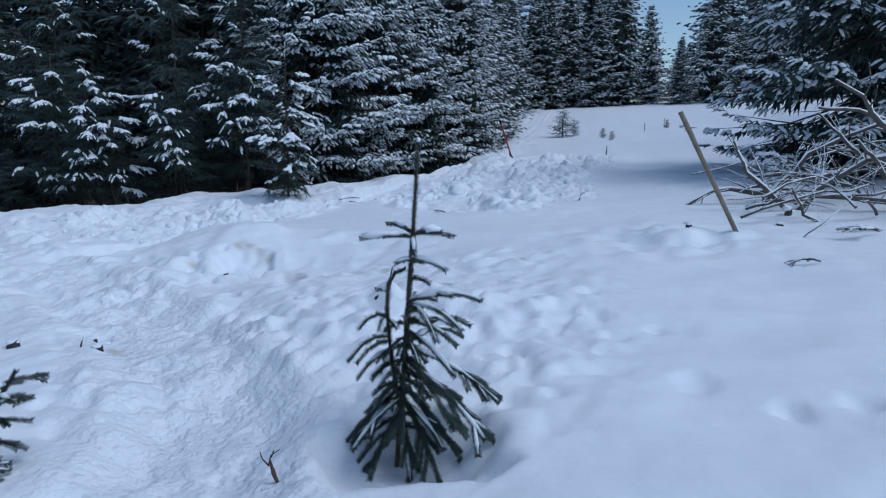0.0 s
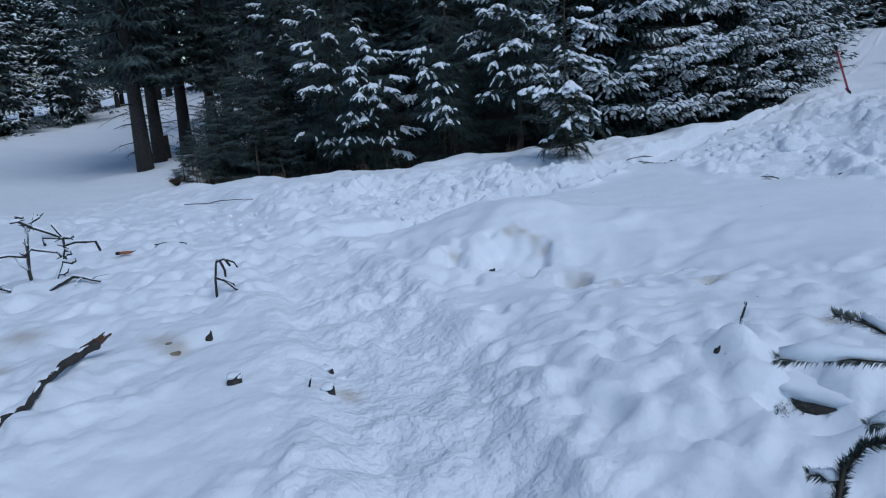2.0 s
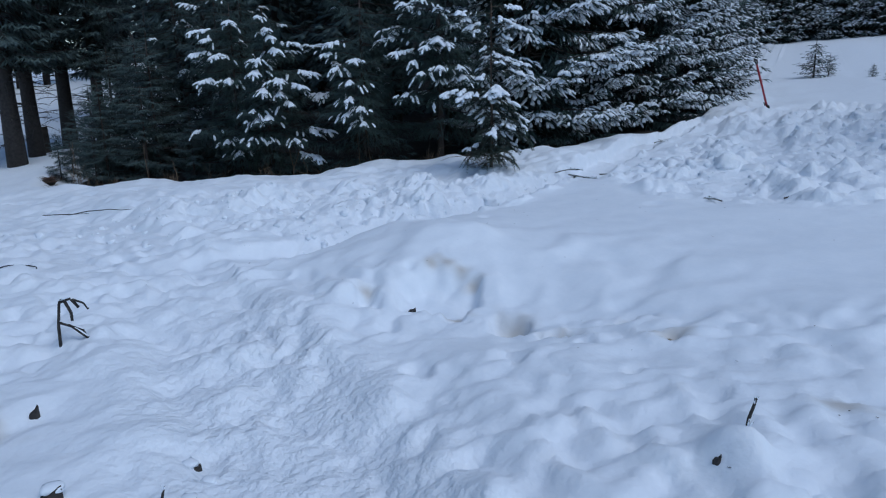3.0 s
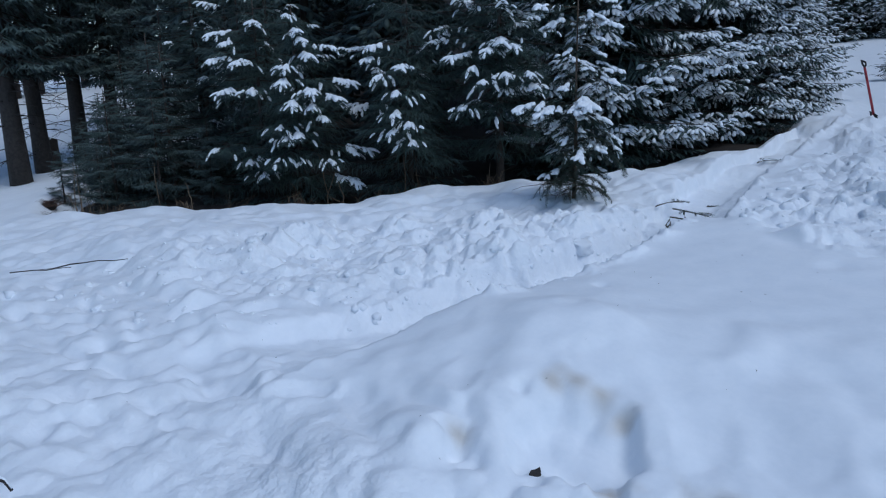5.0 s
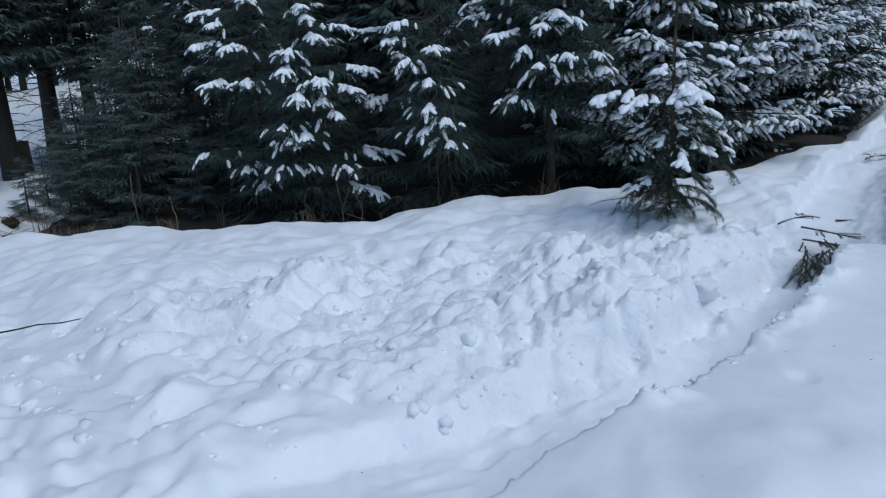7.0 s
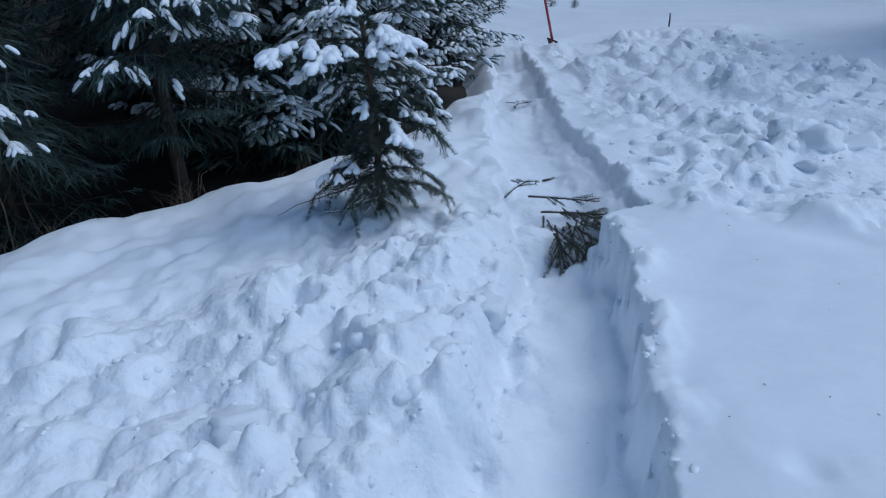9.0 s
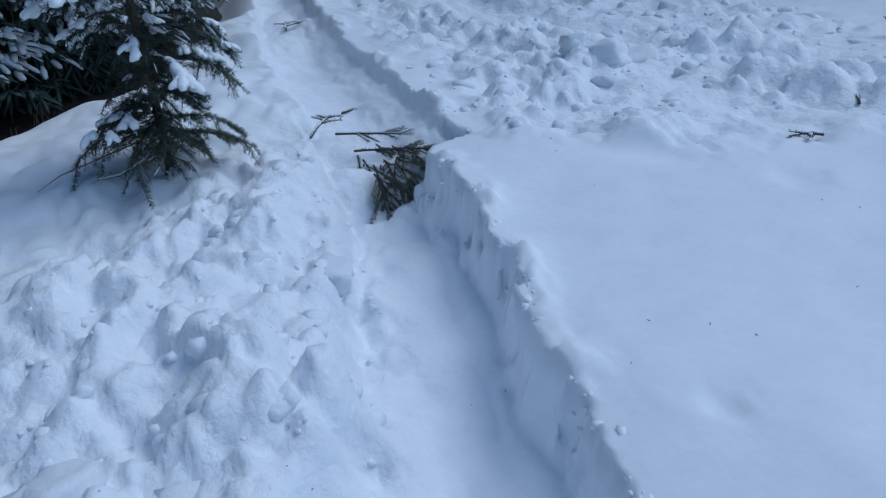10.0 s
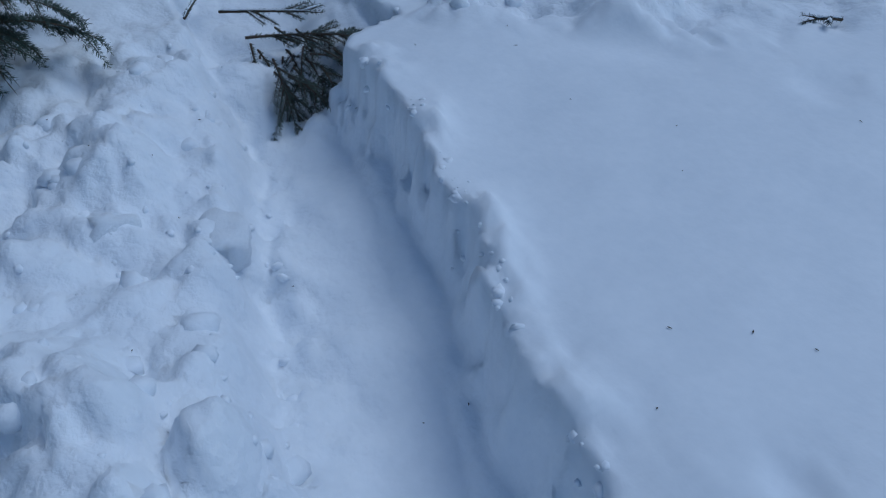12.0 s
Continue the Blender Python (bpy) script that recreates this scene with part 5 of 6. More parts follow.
def edge_spruce(x, y):
    """The slender tree in front of the wood, passed close by: thick snow on single boughs, a bare stem above, a dark skirt below."""
    z0 = ground_at(x, y)
    s = Sprout(29)
    r = s.rnd
    H = 2.45
    s.run([(0, 0, -0.1), (0.01, 0, 0.6), (-0.005, 0.01, 1.2), (0, 0, 2.0)], 0.024, True)
    s.run([(0, 0, 2.0), (0.0, 0, 2.2), (0.01, 0, H)], 0.009, False, 0.008)
    fingers = []

    def bough(az, tip, reach, paw, sag, shoots=1.0):
        """tip: the height of its end; sag: how far it bows."""
        a = radians(az)
        way = Vector((math.cos(a), math.sin(a), 0))
        rise = sag * 0.75
        z = tip - reach * (rise - sag)

        def at(t):
            return Vector((0, 0, z)) + way * reach * t * (1 - 0.12 * sag * t) + Vector((0, 0, reach * (rise * t - sag * t * t)))

        s.branch((0, 0, z), az, reach, rise, sag, 0.005, 0.0, 0)
        n = max(3, int(reach / 0.024 * shoots))
        for i in range(n):
            t = 0.15 + 0.82 * (i + r.random()) / n
            ln = (0.045 + 0.34 * reach * (1.05 - t)) * r.uniform(0.7, 1.3)
            turn = r.choice((-1, 1)) * r.uniform(28, 70)
            s.branch(at(t), az + turn, ln, rise - 1.8 * sag * t + r.uniform(-0.4, 0.1), r.uniform(0.2, 0.6), 0.0025, 0.006 if paw and r.random() < 0.3 else 0.0, 0)
            if paw and t > 0.4 and r.random() < 0.30:
                foot, b = at(t), a + radians(turn)
                fingers.extend(hand_fingers(lambda q: foot + Vector((math.cos(b), math.sin(b), -0.3)) * ln * q, b, r, paw * r.uniform(0.35, 0.6)))
        if paw:
            fingers.extend(hand_fingers(lambda q: at(q) + Vector((0, 0, 0.008)), a, r, 0.85 * paw))

    for b in [(212, 0.93, 0.60, 0.34, 0.3), (232, 0.88, 0.44, 0.28, 0.5), (196, 0.80, 0.40, 0.2, 0.6), (-42, 0.95, 0.30, 0.34, 0.5), (-70, 0.90, 0.26, 0.28, 0.7), (250, 1.12, 0.22, 0.16, 0.5), (22, 1.17, 0.38, 0.22, 0.35), (35, 1.27, 0.48, 0.2, 0.3), (215, 1.72, 0.28, 0.26, 0.4), (225, 1.88, 0.44, 0.2, 0.1), (0, 1.78, 0.22, 0.2, 0.5), (28, 1.70, 0.40, 0.28, 0.4), (10, 1.58, 0.24, 0.18, 0.5), (33, 1.95, 0.34, 0.2, 0.2), (240, 1.45, 0.16, 0.14, 0.6), (15, 1.44, 0.24, 0.16, 0.5)]:
        bough(*b)
    for b in [(20, 0.80, 0.32, 0.22, 0.6), (28, 0.60, 0.47, 0.15, 0.7), (15, 0.50, 0.48, 0.12, 0.8), (34, 0.30, 0.60, 0.0, 0.9), (-100, 0.60, 0.24, 0.13, 0.7), (-60, 0.45, 0.34, 0.2, 0.7), (0, 0.52, 0.30, 0.18, 0.7), (100, 0.9, 0.4, 0.2, 0.5), (140, 1.2, 0.36, 0.2, 0.5), (80, 1.5, 0.3, 0.18, 0.4)]:
        bough(*b)
    for k in range(78):
        f = k / 77
        if f > 0.62 and r.random() < 0.6:
            continue
        tip = 0.06 + 1.8 * f ** 1.5
        bough(137.5 * k + r.uniform(-20, 20), tip, (0.38 - 0.24 * f) * r.uniform(0.35, 1.3), 0.1 if f > 0.2 and r.random() < 0.35 else 0, r.uniform(0.5, 1.0) * (1 - 0.4 * f), 0.8)
    # the lowest twigs are bare and tangled
    for k in range(26):
        az, ln = r.uniform(150, 300), r.uniform(0.12, 0.42)
        a = radians(az)
        p = Vector((0, 0, r.uniform(0.08, 0.3)))
        pts = [p]
        for q in range(4):
            p = p + Vector((math.cos(a), math.sin(a), r.uniform(-0.35, 0.12))) * ln / 4
            a += r.uniform(-0.5, 0.5)
            pts.append(p)
            s.run([p, p + Vector((r.uniform(-0.07, 0.07), r.uniform(-0.07, 0.07), r.uniform(-0.08, 0.05)))], 0.0022, True)
        s.run(pts, 0.0035, True, 0.004 if k % 3 == 0 else 0)
    s.run([(-0.02, 0, 0.2), (-0.25, -0.17, 0.19), (-0.45, -0.28, 0.17), (-0.55, -0.32, 0.13)], 0.005, True)
    hp, hw, hl, hr = (np.array([q[i][:] if i < 2 else q[i] for q in fingers]) for i in range(4))
    s.snow.place(FINGER, hp, hw, hl * 1.1, hr * 1.2, hr * 1.2, 0.25)
    for p, w, ln in zip(hp, hw, hl):
        s.o.append((p - np.array([0, 0, 0.014])).tolist()), s.d.append((w - np.array([0, 0, 0.25])).tolist()), s.l.append(ln)
    t = s.finish("young_spruce", (x, y, z0), "slender young spruce with snow on drooping boughs", 760, 0.025, NEEDLE_EDGE, 0.07)
    t["category"] = "tree"


edge_spruce(-4.68, 10.40)


def low_sapling(x, y):
    z0 = ground_at(x, y)
    s = Sprout(23)
    r = s.rnd
    s.run([(-0.12, -0.05, -0.08), (0.0, 0.0, 0.12), (0.13, 0.06, 0.29), (0.22, 0.1, 0.36 - z0 + 0.0)], 0.012, True)
    s.run([(0.13, 0.06, 0.29), (0.22, 0.1, 0.36 - z0)], 0.006)
    for i in range(22):
        f = i / 21
        p = Vector((-0.10, -0.05, -0.05)).lerp(Vector((0.2, 0.09, 0.33 - z0)), f)
        az = 30 + 137.5 * i
        s.branch(p, az, (0.30 - 0.18 * f) * r.uniform(0.8, 1.2), 0.25, r.uniform(0.2, 0.5), 0.004, 0.010 if r.random() < 0.7 else 0, 1.3)
    for i in range(22):
        s.branch((-0.22 + r.uniform(-0.14, 0.10), -0.10 + r.uniform(-0.10, 0.10), r.uniform(0.0, 0.08)), 60 + 47 * i, r.uniform(0.16, 0.30), 0.45, 0.6, 0.004, 0.015 if i % 3 else 0.008, 1.2)
    s.finish("spruce_sapling", (x, y, z0), "leaning half-buried spruce sapling with snowy shoots", 3000, 0.022, None, 0.05)


low_sapling(-2.52, 2.24)


seedling = tagged(spruce("spruce_sapling", 71, 1.0, 0.36, 0.03, 0.13, 6, 0.09, 0, 0.017, 0.25, "dust", 0.1), "tiny spruce sapling standing in open snow", "tree", "saplings on the open slope")
for i, (x, y, h) in enumerate([(-0.89, 28, 1.25), (-0.45, 28.6, 0.7), (0.63, 26.5, 0.42), (0.92, 25.2, 0.35), (3.39, 31, 0.4)]):
    stand(seedling, x, y, 77 * i, h, -0.2 * h)
for i, (x, y, h) in enumerate([(2.39, 30, 0.35), (0.55, 18.4, 0.24), (3.3, 31.4, 0.4)]):
    z = ground_at(x, y)
    limb("bare_stick", [(x, y, z - 0.1), (x + 0.01, y, z + h)], [0.016, 0.01], BARK, "thin dark stick poking out of the snow", "stick", 0, 6, "sticks in the open snow", 0, i)


# ---- the spade ----
def spade():
    z = ground_at(-1.80, 17.30)
    thing = empty("spade", -1.80, 17.30, z)
    foot, grip = Vector((0, 0, 0.03)), Vector((-0.24, -0.38, 0.86))
    way = (grip - foot).normalized()
    side = way.cross(Vector((0, -0.3, 1))).normalized()
    c = Cloud()
    c.tube([foot - way * 0.05, foot + way * 0.4, grip - way * 0.06], [0.021, 0.019, 0.019], 12)
    part("shaft", c.mesh("shaft", RED), thing, "red painted shaft")
    c = Cloud()
    a, b = grip - way * 0.07, grip + way * 0.03
    c.tube([a, a + side * 0.055 + way * 0.05, b + side * 0.055], [0.016, 0.014, 0.013], 8)
    c.tube([a, a - side * 0.055 + way * 0.05, b - side * 0.055], [0.016, 0.014, 0.013], 8)
    c.tube([b - side * 0.062, b, b + side * 0.062], [0.015, 0.016, 0.015], 8)
    part("grip", c.mesh("grip", BLACK), thing, "black D-shaped grip")
    c = Cloud()
    front = side.cross(way)
    w, t, tall = side * 0.11, front * 0.006, way * 0.26
    base = foot + way * 0.02
    v = [base - w - t, base + w - t, base + w * 0.8 - t - tall, base - t - tall * 1.1, base - w * 0.8 - t - tall]
    v += [q + t * 2 for q in v]
    c.add([q[:] for q in v], [(0, 1, 2, 3, 4), (9, 8, 7, 6, 5), (0, 5, 6, 1), (1, 6, 7, 2), (2, 7, 8, 3), (3, 8, 9, 4), (4, 9, 5, 0)])
    c.tube([base - w * 1.02, base, base + w * 1.02], [0.012, 0.012, 0.012], 6)
    part("blade", c.mesh("blade", BLACK, False), thing, "dark steel blade sunk in snow")
    tagged(thing, "red spade with black grip stuck upright in the snow", "spade")


spade()


# ---- boughs in the trench ----
def loose_bough(name, start, az, length, rise, droop, label, seed, side=2.2, snow=0.006, mat=None, extra=()):
    s = Sprout(seed)
    s.branch((0, 0, 0), az, length, rise, droop, 0.007, snow, side)
    for off, a, ln, ri, dr in extra:
        s.branch(off, a, ln, ri, dr, 0.005, snow, side)
    t = s.finish(name, start, label, 900, 0.018, mat or NEEDLE_NEAR)
    t["category"] = "bough"
    return t


pick = random.Random(19)
hang = [((pick.uniform(-0.02, 0.40), pick.uniform(-0.30, 0.04), pick.uniform(-0.10, 0.03)), pick.uniform(-130, -10), pick.uniform(0.14, 0.30), pick.uniform(-0.8, 0.1), pick.uniform(0.2, 0.7)) for k in range(30)]
loose_bough("spruce_bough", (-3.72, 10.42, 0.27), -28, 0.44, 0.04, 0.05, "broken dark spruce bough hanging into the trench", 31, 3.0, 0.0, None, hang)
loose_bough("spruce_bough", (-3.74, 10.66, 0.31), -35, 0.46, 0.02, 0.03, "dead twiggy bough lying across the trench", 32, 1.4, 0.004)
loose_bough("spruce_bough", (-3.90, 10.62, 0.33), 52, 0.36, 0.25, 0.2, "short dead spruce twig on the trench edge", 33, 1.2, 0.004)
loose_bough("spruce_bough", (-3.22, 13.5, ground_at(-3.22, 13.5) + 0.05), 75, 0.5, 0.1, 0.1, "small bough fallen in the trench", 34, 1.0, 0.006)
loose_bough("spruce_bough", (-3.5, 11.25, ground_at(-3.5, 11.25) + 0.01), 20, 0.16, 0.03, 0.03, "small dark twig on the trench floor", 35, 0.5, 0)
loose_bough("spruce_bough", (-1.30, 9.15, ground_at(-1.3, 9.15) + 0.02), 40, 0.2, 0.2, 0.2, "spruce tip poking from rough snow", 36, 1.8, 0.006)
loose_bough("spruce_bough", (-1.80, 8.98, ground_at(-1.8, 8.98) + 0.02), 160, 0.18, 0.25, 0.2, "spruce tip poking from rough snow", 37, 1.8, 0.006)
loose_bough("spruce_bough", (-0.05, 9.75, ground_at(-0.05, 9.75)), 80, 0.16, 0.8, 0.1, "spruce tip poking from rough snow", 38, 1.0, 0.004)
loose_bough("spruce_bough", (2.45, 7.3, ground_at(2.45, 7.3) + 0.03), 10, 0.4, 0.3, 0.3, "snowy bough beside the brush pile", 39, 2.0, 0.012)
loose_bough("spruce_bough", (2.75, 7.1, ground_at(2.75, 7.1) + 0.03), 200, 0.4, 0.3, 0.3, "snowy bough beside the brush pile", 40, 2.0, 0.012)
loose_bough("spruce_bough", (1.9, 5.95, ground_at(1.9, 5.95) + 0.02), 185, 0.26, 0.35, 0.5, "dark twig in front of the brush pile", 41, 1.2, 0.006)


# ---- bits in the trampled snow ----
def dead_stem(x, y, h, seed, label, snow=0.8):
    z = ground_at(x, y)
    return limb("dead_twig", [(x, y, z - 0.06), (x + 0.02, y, z + h * 0.6), (x + 0.03, y, z + h)], [0.006, 0.005, 0.003], DARK_BARK, label, "twig", snow, 6, "", 5, seed, 0.03, h * 0.5)


def forked_shrub():
    x, y = -6.95, 4.25
    z = ground_at(x, y) - 0.02
    t = limb("leafless_shrub", [(x, y + 0.03, z - 0.08), (x + 0.02, y + 0.03, z + 0.24), (x + 0.03, y + 0.05, z + 0.52)], [0.017, 0.014, 0.011], DARK_BARK, "leafless shrub of grey snow-lined twigs", "shrub", 1.0, 7, "", 5, 3, 0.05, 0.16)
    side = [[(0.02, 0.04, 0.32), (0.04, 0.08, 0.29), (0.12, 0.23, 0.24), (0.13, 0.25, 0.2)], [(0.02, 0.05, 0.5), (0.05, 0.1, 0.48), (0.11, 0.21, 0.41), (0.15, 0.28, 0.36)], [(0.12, 0.22, 0.49), (0.15, 0.28, 0.36), (0.15, 0.28, 0.26), (0.12, 0.24, 0.12), (0.09, 0.17, -0.04)], [(0.14, 0.27, 0.29), (0.19, 0.36, 0.31), (0.23, 0.43, 0.30)], [(-0.3, -0.5, 0.24), (-0.05, -0.09, 0.27), (0.01, 0.02, 0.24)], [(0.13, 0.25, 0.16), (0.17, 0.31, 0.13), (0.2, 0.33, 0.15)], [(0.1, 0.2, 0.05), (0.13, 0.24, 0.04), (0.15, 0.27, 0.06)]]
    rnd = random.Random(9)
    pick = random.Random(21)
    for k in range(9):
        a = Vector(pick.choice(side[pick.randrange(4)]))
        b = a + Vector((pick.uniform(-0.1, 0.1), pick.uniform(-0.14, 0.14), pick.uniform(-0.1, 0.1)))
        side.append([a[:], b[:], (b + Vector((pick.uniform(-0.05, 0.05), pick.uniform(-0.08, 0.08), pick.uniform(-0.12, 0.03))))[:]])
    for pts in side:
        c, w = Cloud(), Cloud()
        n = len(pts)
        r0 = [rnd.uniform(0.009, 0.014) for _ in pts]
        q = [(x + a, y + b, z + d) for a, b, d in pts]
        c.tube(q, r0, 6)
        w.tube([(a, b, d + 0.009) for a, b, d in q], [v * rnd.uniform(0.7, 1.15) for v in r0], 6)
        for k in range(2):
            a = Vector(q[rnd.randrange(n)])
            c.tube([a, a + Vector((rnd.uniform(-0.05, 0.05), rnd.uniform(-0.06, 0.06), rnd.uniform(-0.03, 0.06)))], [0.006, 0.003], 5)
        twig = part("side_twig", c.mesh("side_twig", DARK_BARK), t)
        part("snow_line", w.mesh("snow_line", SNOW_CAP), twig, "white snow along the twig")
    for k, (sx, sy, ex, ey) in enumerate([(-7.5, 4.0, -6.95, 4.1), (-6.7, 4.3, -6.35, 4.55)] ):
        limb("fallen_stick", [(sx, sy, ground_at(sx, sy) - 0.01), ((sx + ex) / 2, (sy + ey) / 2, ground_at((sx + ex) / 2, (sy + ey) / 2) + 0.05), (ex, ey, ground_at(ex, ey) + 0.02)], [0.015, 0.015, 0.009], DARK_BARK, "half-buried grey stick in the snow", "stick", 0.9, 7, "", 3, 60 + k, 0.05, 0.2)


forked_shrub()


def bent_twig(x, y):
    z = ground_at(x, y)
    t = empty("dead_twig", x, y, z)
    for pts in ([(0, 0, -0.05), (0.01, 0.0, 0.12), (0.03, 0.01, 0.26), (0.04, 0.02, 0.29)], [(0.03, 0.01, 0.27), (0.08, 0.05, 0.29), (0.14, 0.09, 0.26), (0.16, 0.10, 0.22)], [(0.05, 0.03, 0.28), (0.07, 0.05, 0.2), (0.07, 0.05, 0.15)], [(0.01, 0, 0.15), (0.07, 0.04, 0.12), (0.14, 0.09, 0.04)], [(0.06, 0.03, 0.13), (0.11, 0.08, 0.09), (0.12, 0.1, 0.02)], [(0.09, 0.05, 0.285), (0.10, 0.08, 0.23)]):
        c, w = Cloud(), Cloud()
        c.tube(pts, [0.010, 0.009, 0.008, 0.006][: len(pts)], 6)
        w.tube([(a, b, d + 0.009) for a, b, d in pts], [0.005, 0.006, 0.005, 0.003][: len(pts)], 6)
        twig = part("side_twig", c.mesh("side_twig", DARK_BARK), t)
        part("snow_line", w.mesh("snow_line", SNOW_CAP), twig, "white snow along the twig")
    tagged(t, "bent and forked dead twig with snow on it", "twig")


bent_twig(-5.06, 4.72)



def log():
    line = ([0, 1, 2, 3], [-4.12, -4.34, -4.54, -4.68], [2.68, 2.98, 3.26, 3.56], [0.0, 0.03, 0.045, 0.08])
    pick = random.Random(44)
    pts = []
    for k in range(13):
        s = 3 * k / 12
        x, y, up = (float(np.interp(s, line[0], q)) for q in line[1:])
        x, y = x + 0.02 * math.sin(2.1 * s) + pick.uniform(-0.006, 0.006), y + pick.uniform(-0.006, 0.006)
        base = float(np.interp(s, line[0], [ground_at(a, b) for a, b in zip(line[1], line[2])]))
        pts.append((x, y, max(base + up, ground_at(x, y) + 0.01 + 0.3 * up) + pick.uniform(-0.004, 0.004)))
    rad = [(0.010 + 0.017 * k / 12) * pick.uniform(0.75, 1.25) for k in range(13)]
    t = limb("fallen_log", pts, rad, DARK_BARK, "rotten dark log half buried with torn russet end", "log", 0.0, 12, "", 9, 4, 0.05, 0.03)
    c = Cloud()
    for k in (1, 2, 5, 6, 7, 10):
        q = [Vector(pts[k + d]) + Vector((0, 0, 0.75 * rad[k])) for d in (0, 1, 2)]
        c.tube([q[0], q[0].lerp(q[1], 0.6), q[1].lerp(q[2], 0.2)], [0.004, 0.011, 0.004], 7)
    part("snow_line", c.mesh("snow_line", SNOW_CAP), t, "broken line of white snow along the top")["kind"] = "stuff"
    c, rnd = Cloud(), random.Random(15)
    end = Vector(pts[-1])
    way = (end - Vector(pts[-2])).normalized()
    for k in range(11):
        a = end - way * rnd.uniform(0.02, 0.1) + Vector((rnd.uniform(-0.02, 0.02), rnd.uniform(-0.02, 0.02), rnd.uniform(-0.005, 0.02)))
        c.tube([a, a + way * rnd.uniform(0.04, 0.09), a + way * rnd.uniform(0.09, 0.15) + Vector((rnd.uniform(-0.015, 0.015), rnd.uniform(-0.015, 0.015), rnd.uniform(-0.01, 0.02)))], [0.011, 0.012, 0.003], 5)
    part("torn_end", c.mesh("torn_end", RUST, False), t, "torn russet wood")


log()


def stub(name, x, y, r, h, label, mat, cap=True, seed=0):
    """A little broken stump or chunk, jagged on top, with a cap of snow."""
    z = ground_at(x, y)
    t = empty(name, x, y, z, 40 * seed)
    rnd = random.Random(seed + int(100 * r))
    c = Cloud()
    r *= 0.8
    ring = [(math.cos(0.7 * k) * r * rnd.uniform(0.7, 1.2), math.sin(0.7 * k) * r * rnd.uniform(0.5, 0.85)) for k in range(9)]
    v = [(a * 1.15, b * 1.15, -0.04) for a, b in ring] + [(a, b, h * (0.7 + 0.5 * a / r) * rnd.uniform(0.5, 1.0)) for a, b in ring] + [(0, 0, h * 0.5)]
    f = [(k, (k + 1) % 9, 9 + (k + 1) % 9, 9 + k) for k in range(9)] + [(9 + k, 9 + (k + 1) % 9, 18) for k in range(9)]
    c.add(v, f)
    part("wood", c.mesh("wood", mat, False), t)
    if cap:
        vs, fs = LUMPS[(seed + 2) % 6]
        c = Cloud()
        c.add(vs * (r * 1.15, r * 0.95, max(0.014, h * 0.35)) + (r * 0.2, r * 0.4, h * 0.75), fs)
        part("snow_cap", c.mesh("snow_cap", SNOW_CAP), t, "white snow cap")
    return tagged(t, label, "stump")


stub("tree_stub", -3.62, 3.68, 0.05, 0.05, "dark broken stub with a snow cap", DARK_BARK, True, 1)
stub("tree_stub", -4.36, 4.10, 0.028, 0.06, "thin dark stub standing in snow", DARK_BARK, False, 2)
stub("bark_chunk", -3.18, 3.94, 0.05, 0.03, "flat dark bark chunk half under snow", DARK_BARK, True, 3)
stub("bark_chunk", -3.42, 4.18, 0.045, 0.028, "flat dark bark chunk half under snow", DARK_BARK, True, 4)
stub("bark_chunk", -3.28, 4.14, 0.04, 0.02, "flat dark bark chunk half under snow", DARK_BARK, True, 5)
stub("tree_stub", -1.40, 4.55, 0.018, 0.03, "dark stub beside a dead seedling", DARK_BARK, False, 0)
# two dark chips that stand in for the shade inside the hollows
stub("bark_chunk", -3.39, 6.03, 0.04, 0.02, "dark chip standing in for shade in a snow hollow", DARK_BARK, False, 2)
stub("bark_chunk", -2.16, 5.71, 0.02, 0.015, "dark chip standing in for shade in a snow hollow", DARK_BARK, False, 1)
for k, (x, y, r) in enumerate([(-4.38, 3.86, 0.05), (-4.50, 3.91, 0.03), (-2.72, 6.08, 0.06), (-2.37, 5.97, 0.05), (-1.75, 5.91, 0.035)]):
    stub("soil_patch", x, y, r, 0.008 if k < 2 else 0.011, "bare patch of pale brown soil", SOIL, False, k)
stub("tree_stub", 2.26, 8.28, 0.06, 0.10, "small broken stump by the brush pile", BARK, True, 1)
stub("tree_stub", 1.05, 7.15, 0.05, 0.05, "dark stub in a snow hollow", BARK, True, 3)
stub("tree_stub", 2.05, 7.75, 0.05, 0.04, "dark stub in the snow near branches", BARK, True, 4)
dead_stem(-1.33, 4.62, 0.10, 12, "thin dead seedling twig in the snow")
dead_stem(-3.3, 3.9, 0.05, 14, "tiny dead twig in the snow")


def hollow_stump(x, y):
    """A cut stump under thick snow, its shaded side hung with needles."""
    z = ground_at(x, y)
    t = empty("tree_stump", x, y, z - 0.09)
    c = Cloud()
    c.tube([(0, 0.08, -0.15), (0, 0.08, 0.0), (0, 0.08, 0.06)], [0.2, 0.17, 0.16], 14)
    part("stump", c.mesh("stump", DARK_BARK), t)
    vs, fs = lump_shape(9, 3)
    c = Cloud()
    c.add(vs * (0.21, 0.16, 0.04) + (0, 0.09, 0.075), fs)
    part("snow_cap", c.mesh("snow_cap", SNOW_CAP), t, "thick white snow cap")
    s = Sprout(51)
    for k in range(16):
        s.branch((-0.19 + 0.024 * k, -0.06 + 0.01 * (k % 3), 0.06), -140 + 7 * k, 0.07, -0.1, 0.6, 0.002, 0, 0.6)
    green = Cloud()
    bristle(green, np.array(s.o), np.array(s.d), np.array(s.l), 500, 0.016, 0.0, np.random.RandomState(2))
    part("needles", green.mesh("needles", NEEDLE_EDGE, False), t)["kind"] = "stuff"
    tagged(t, "old cut stump under a thick snow cap", "stump")


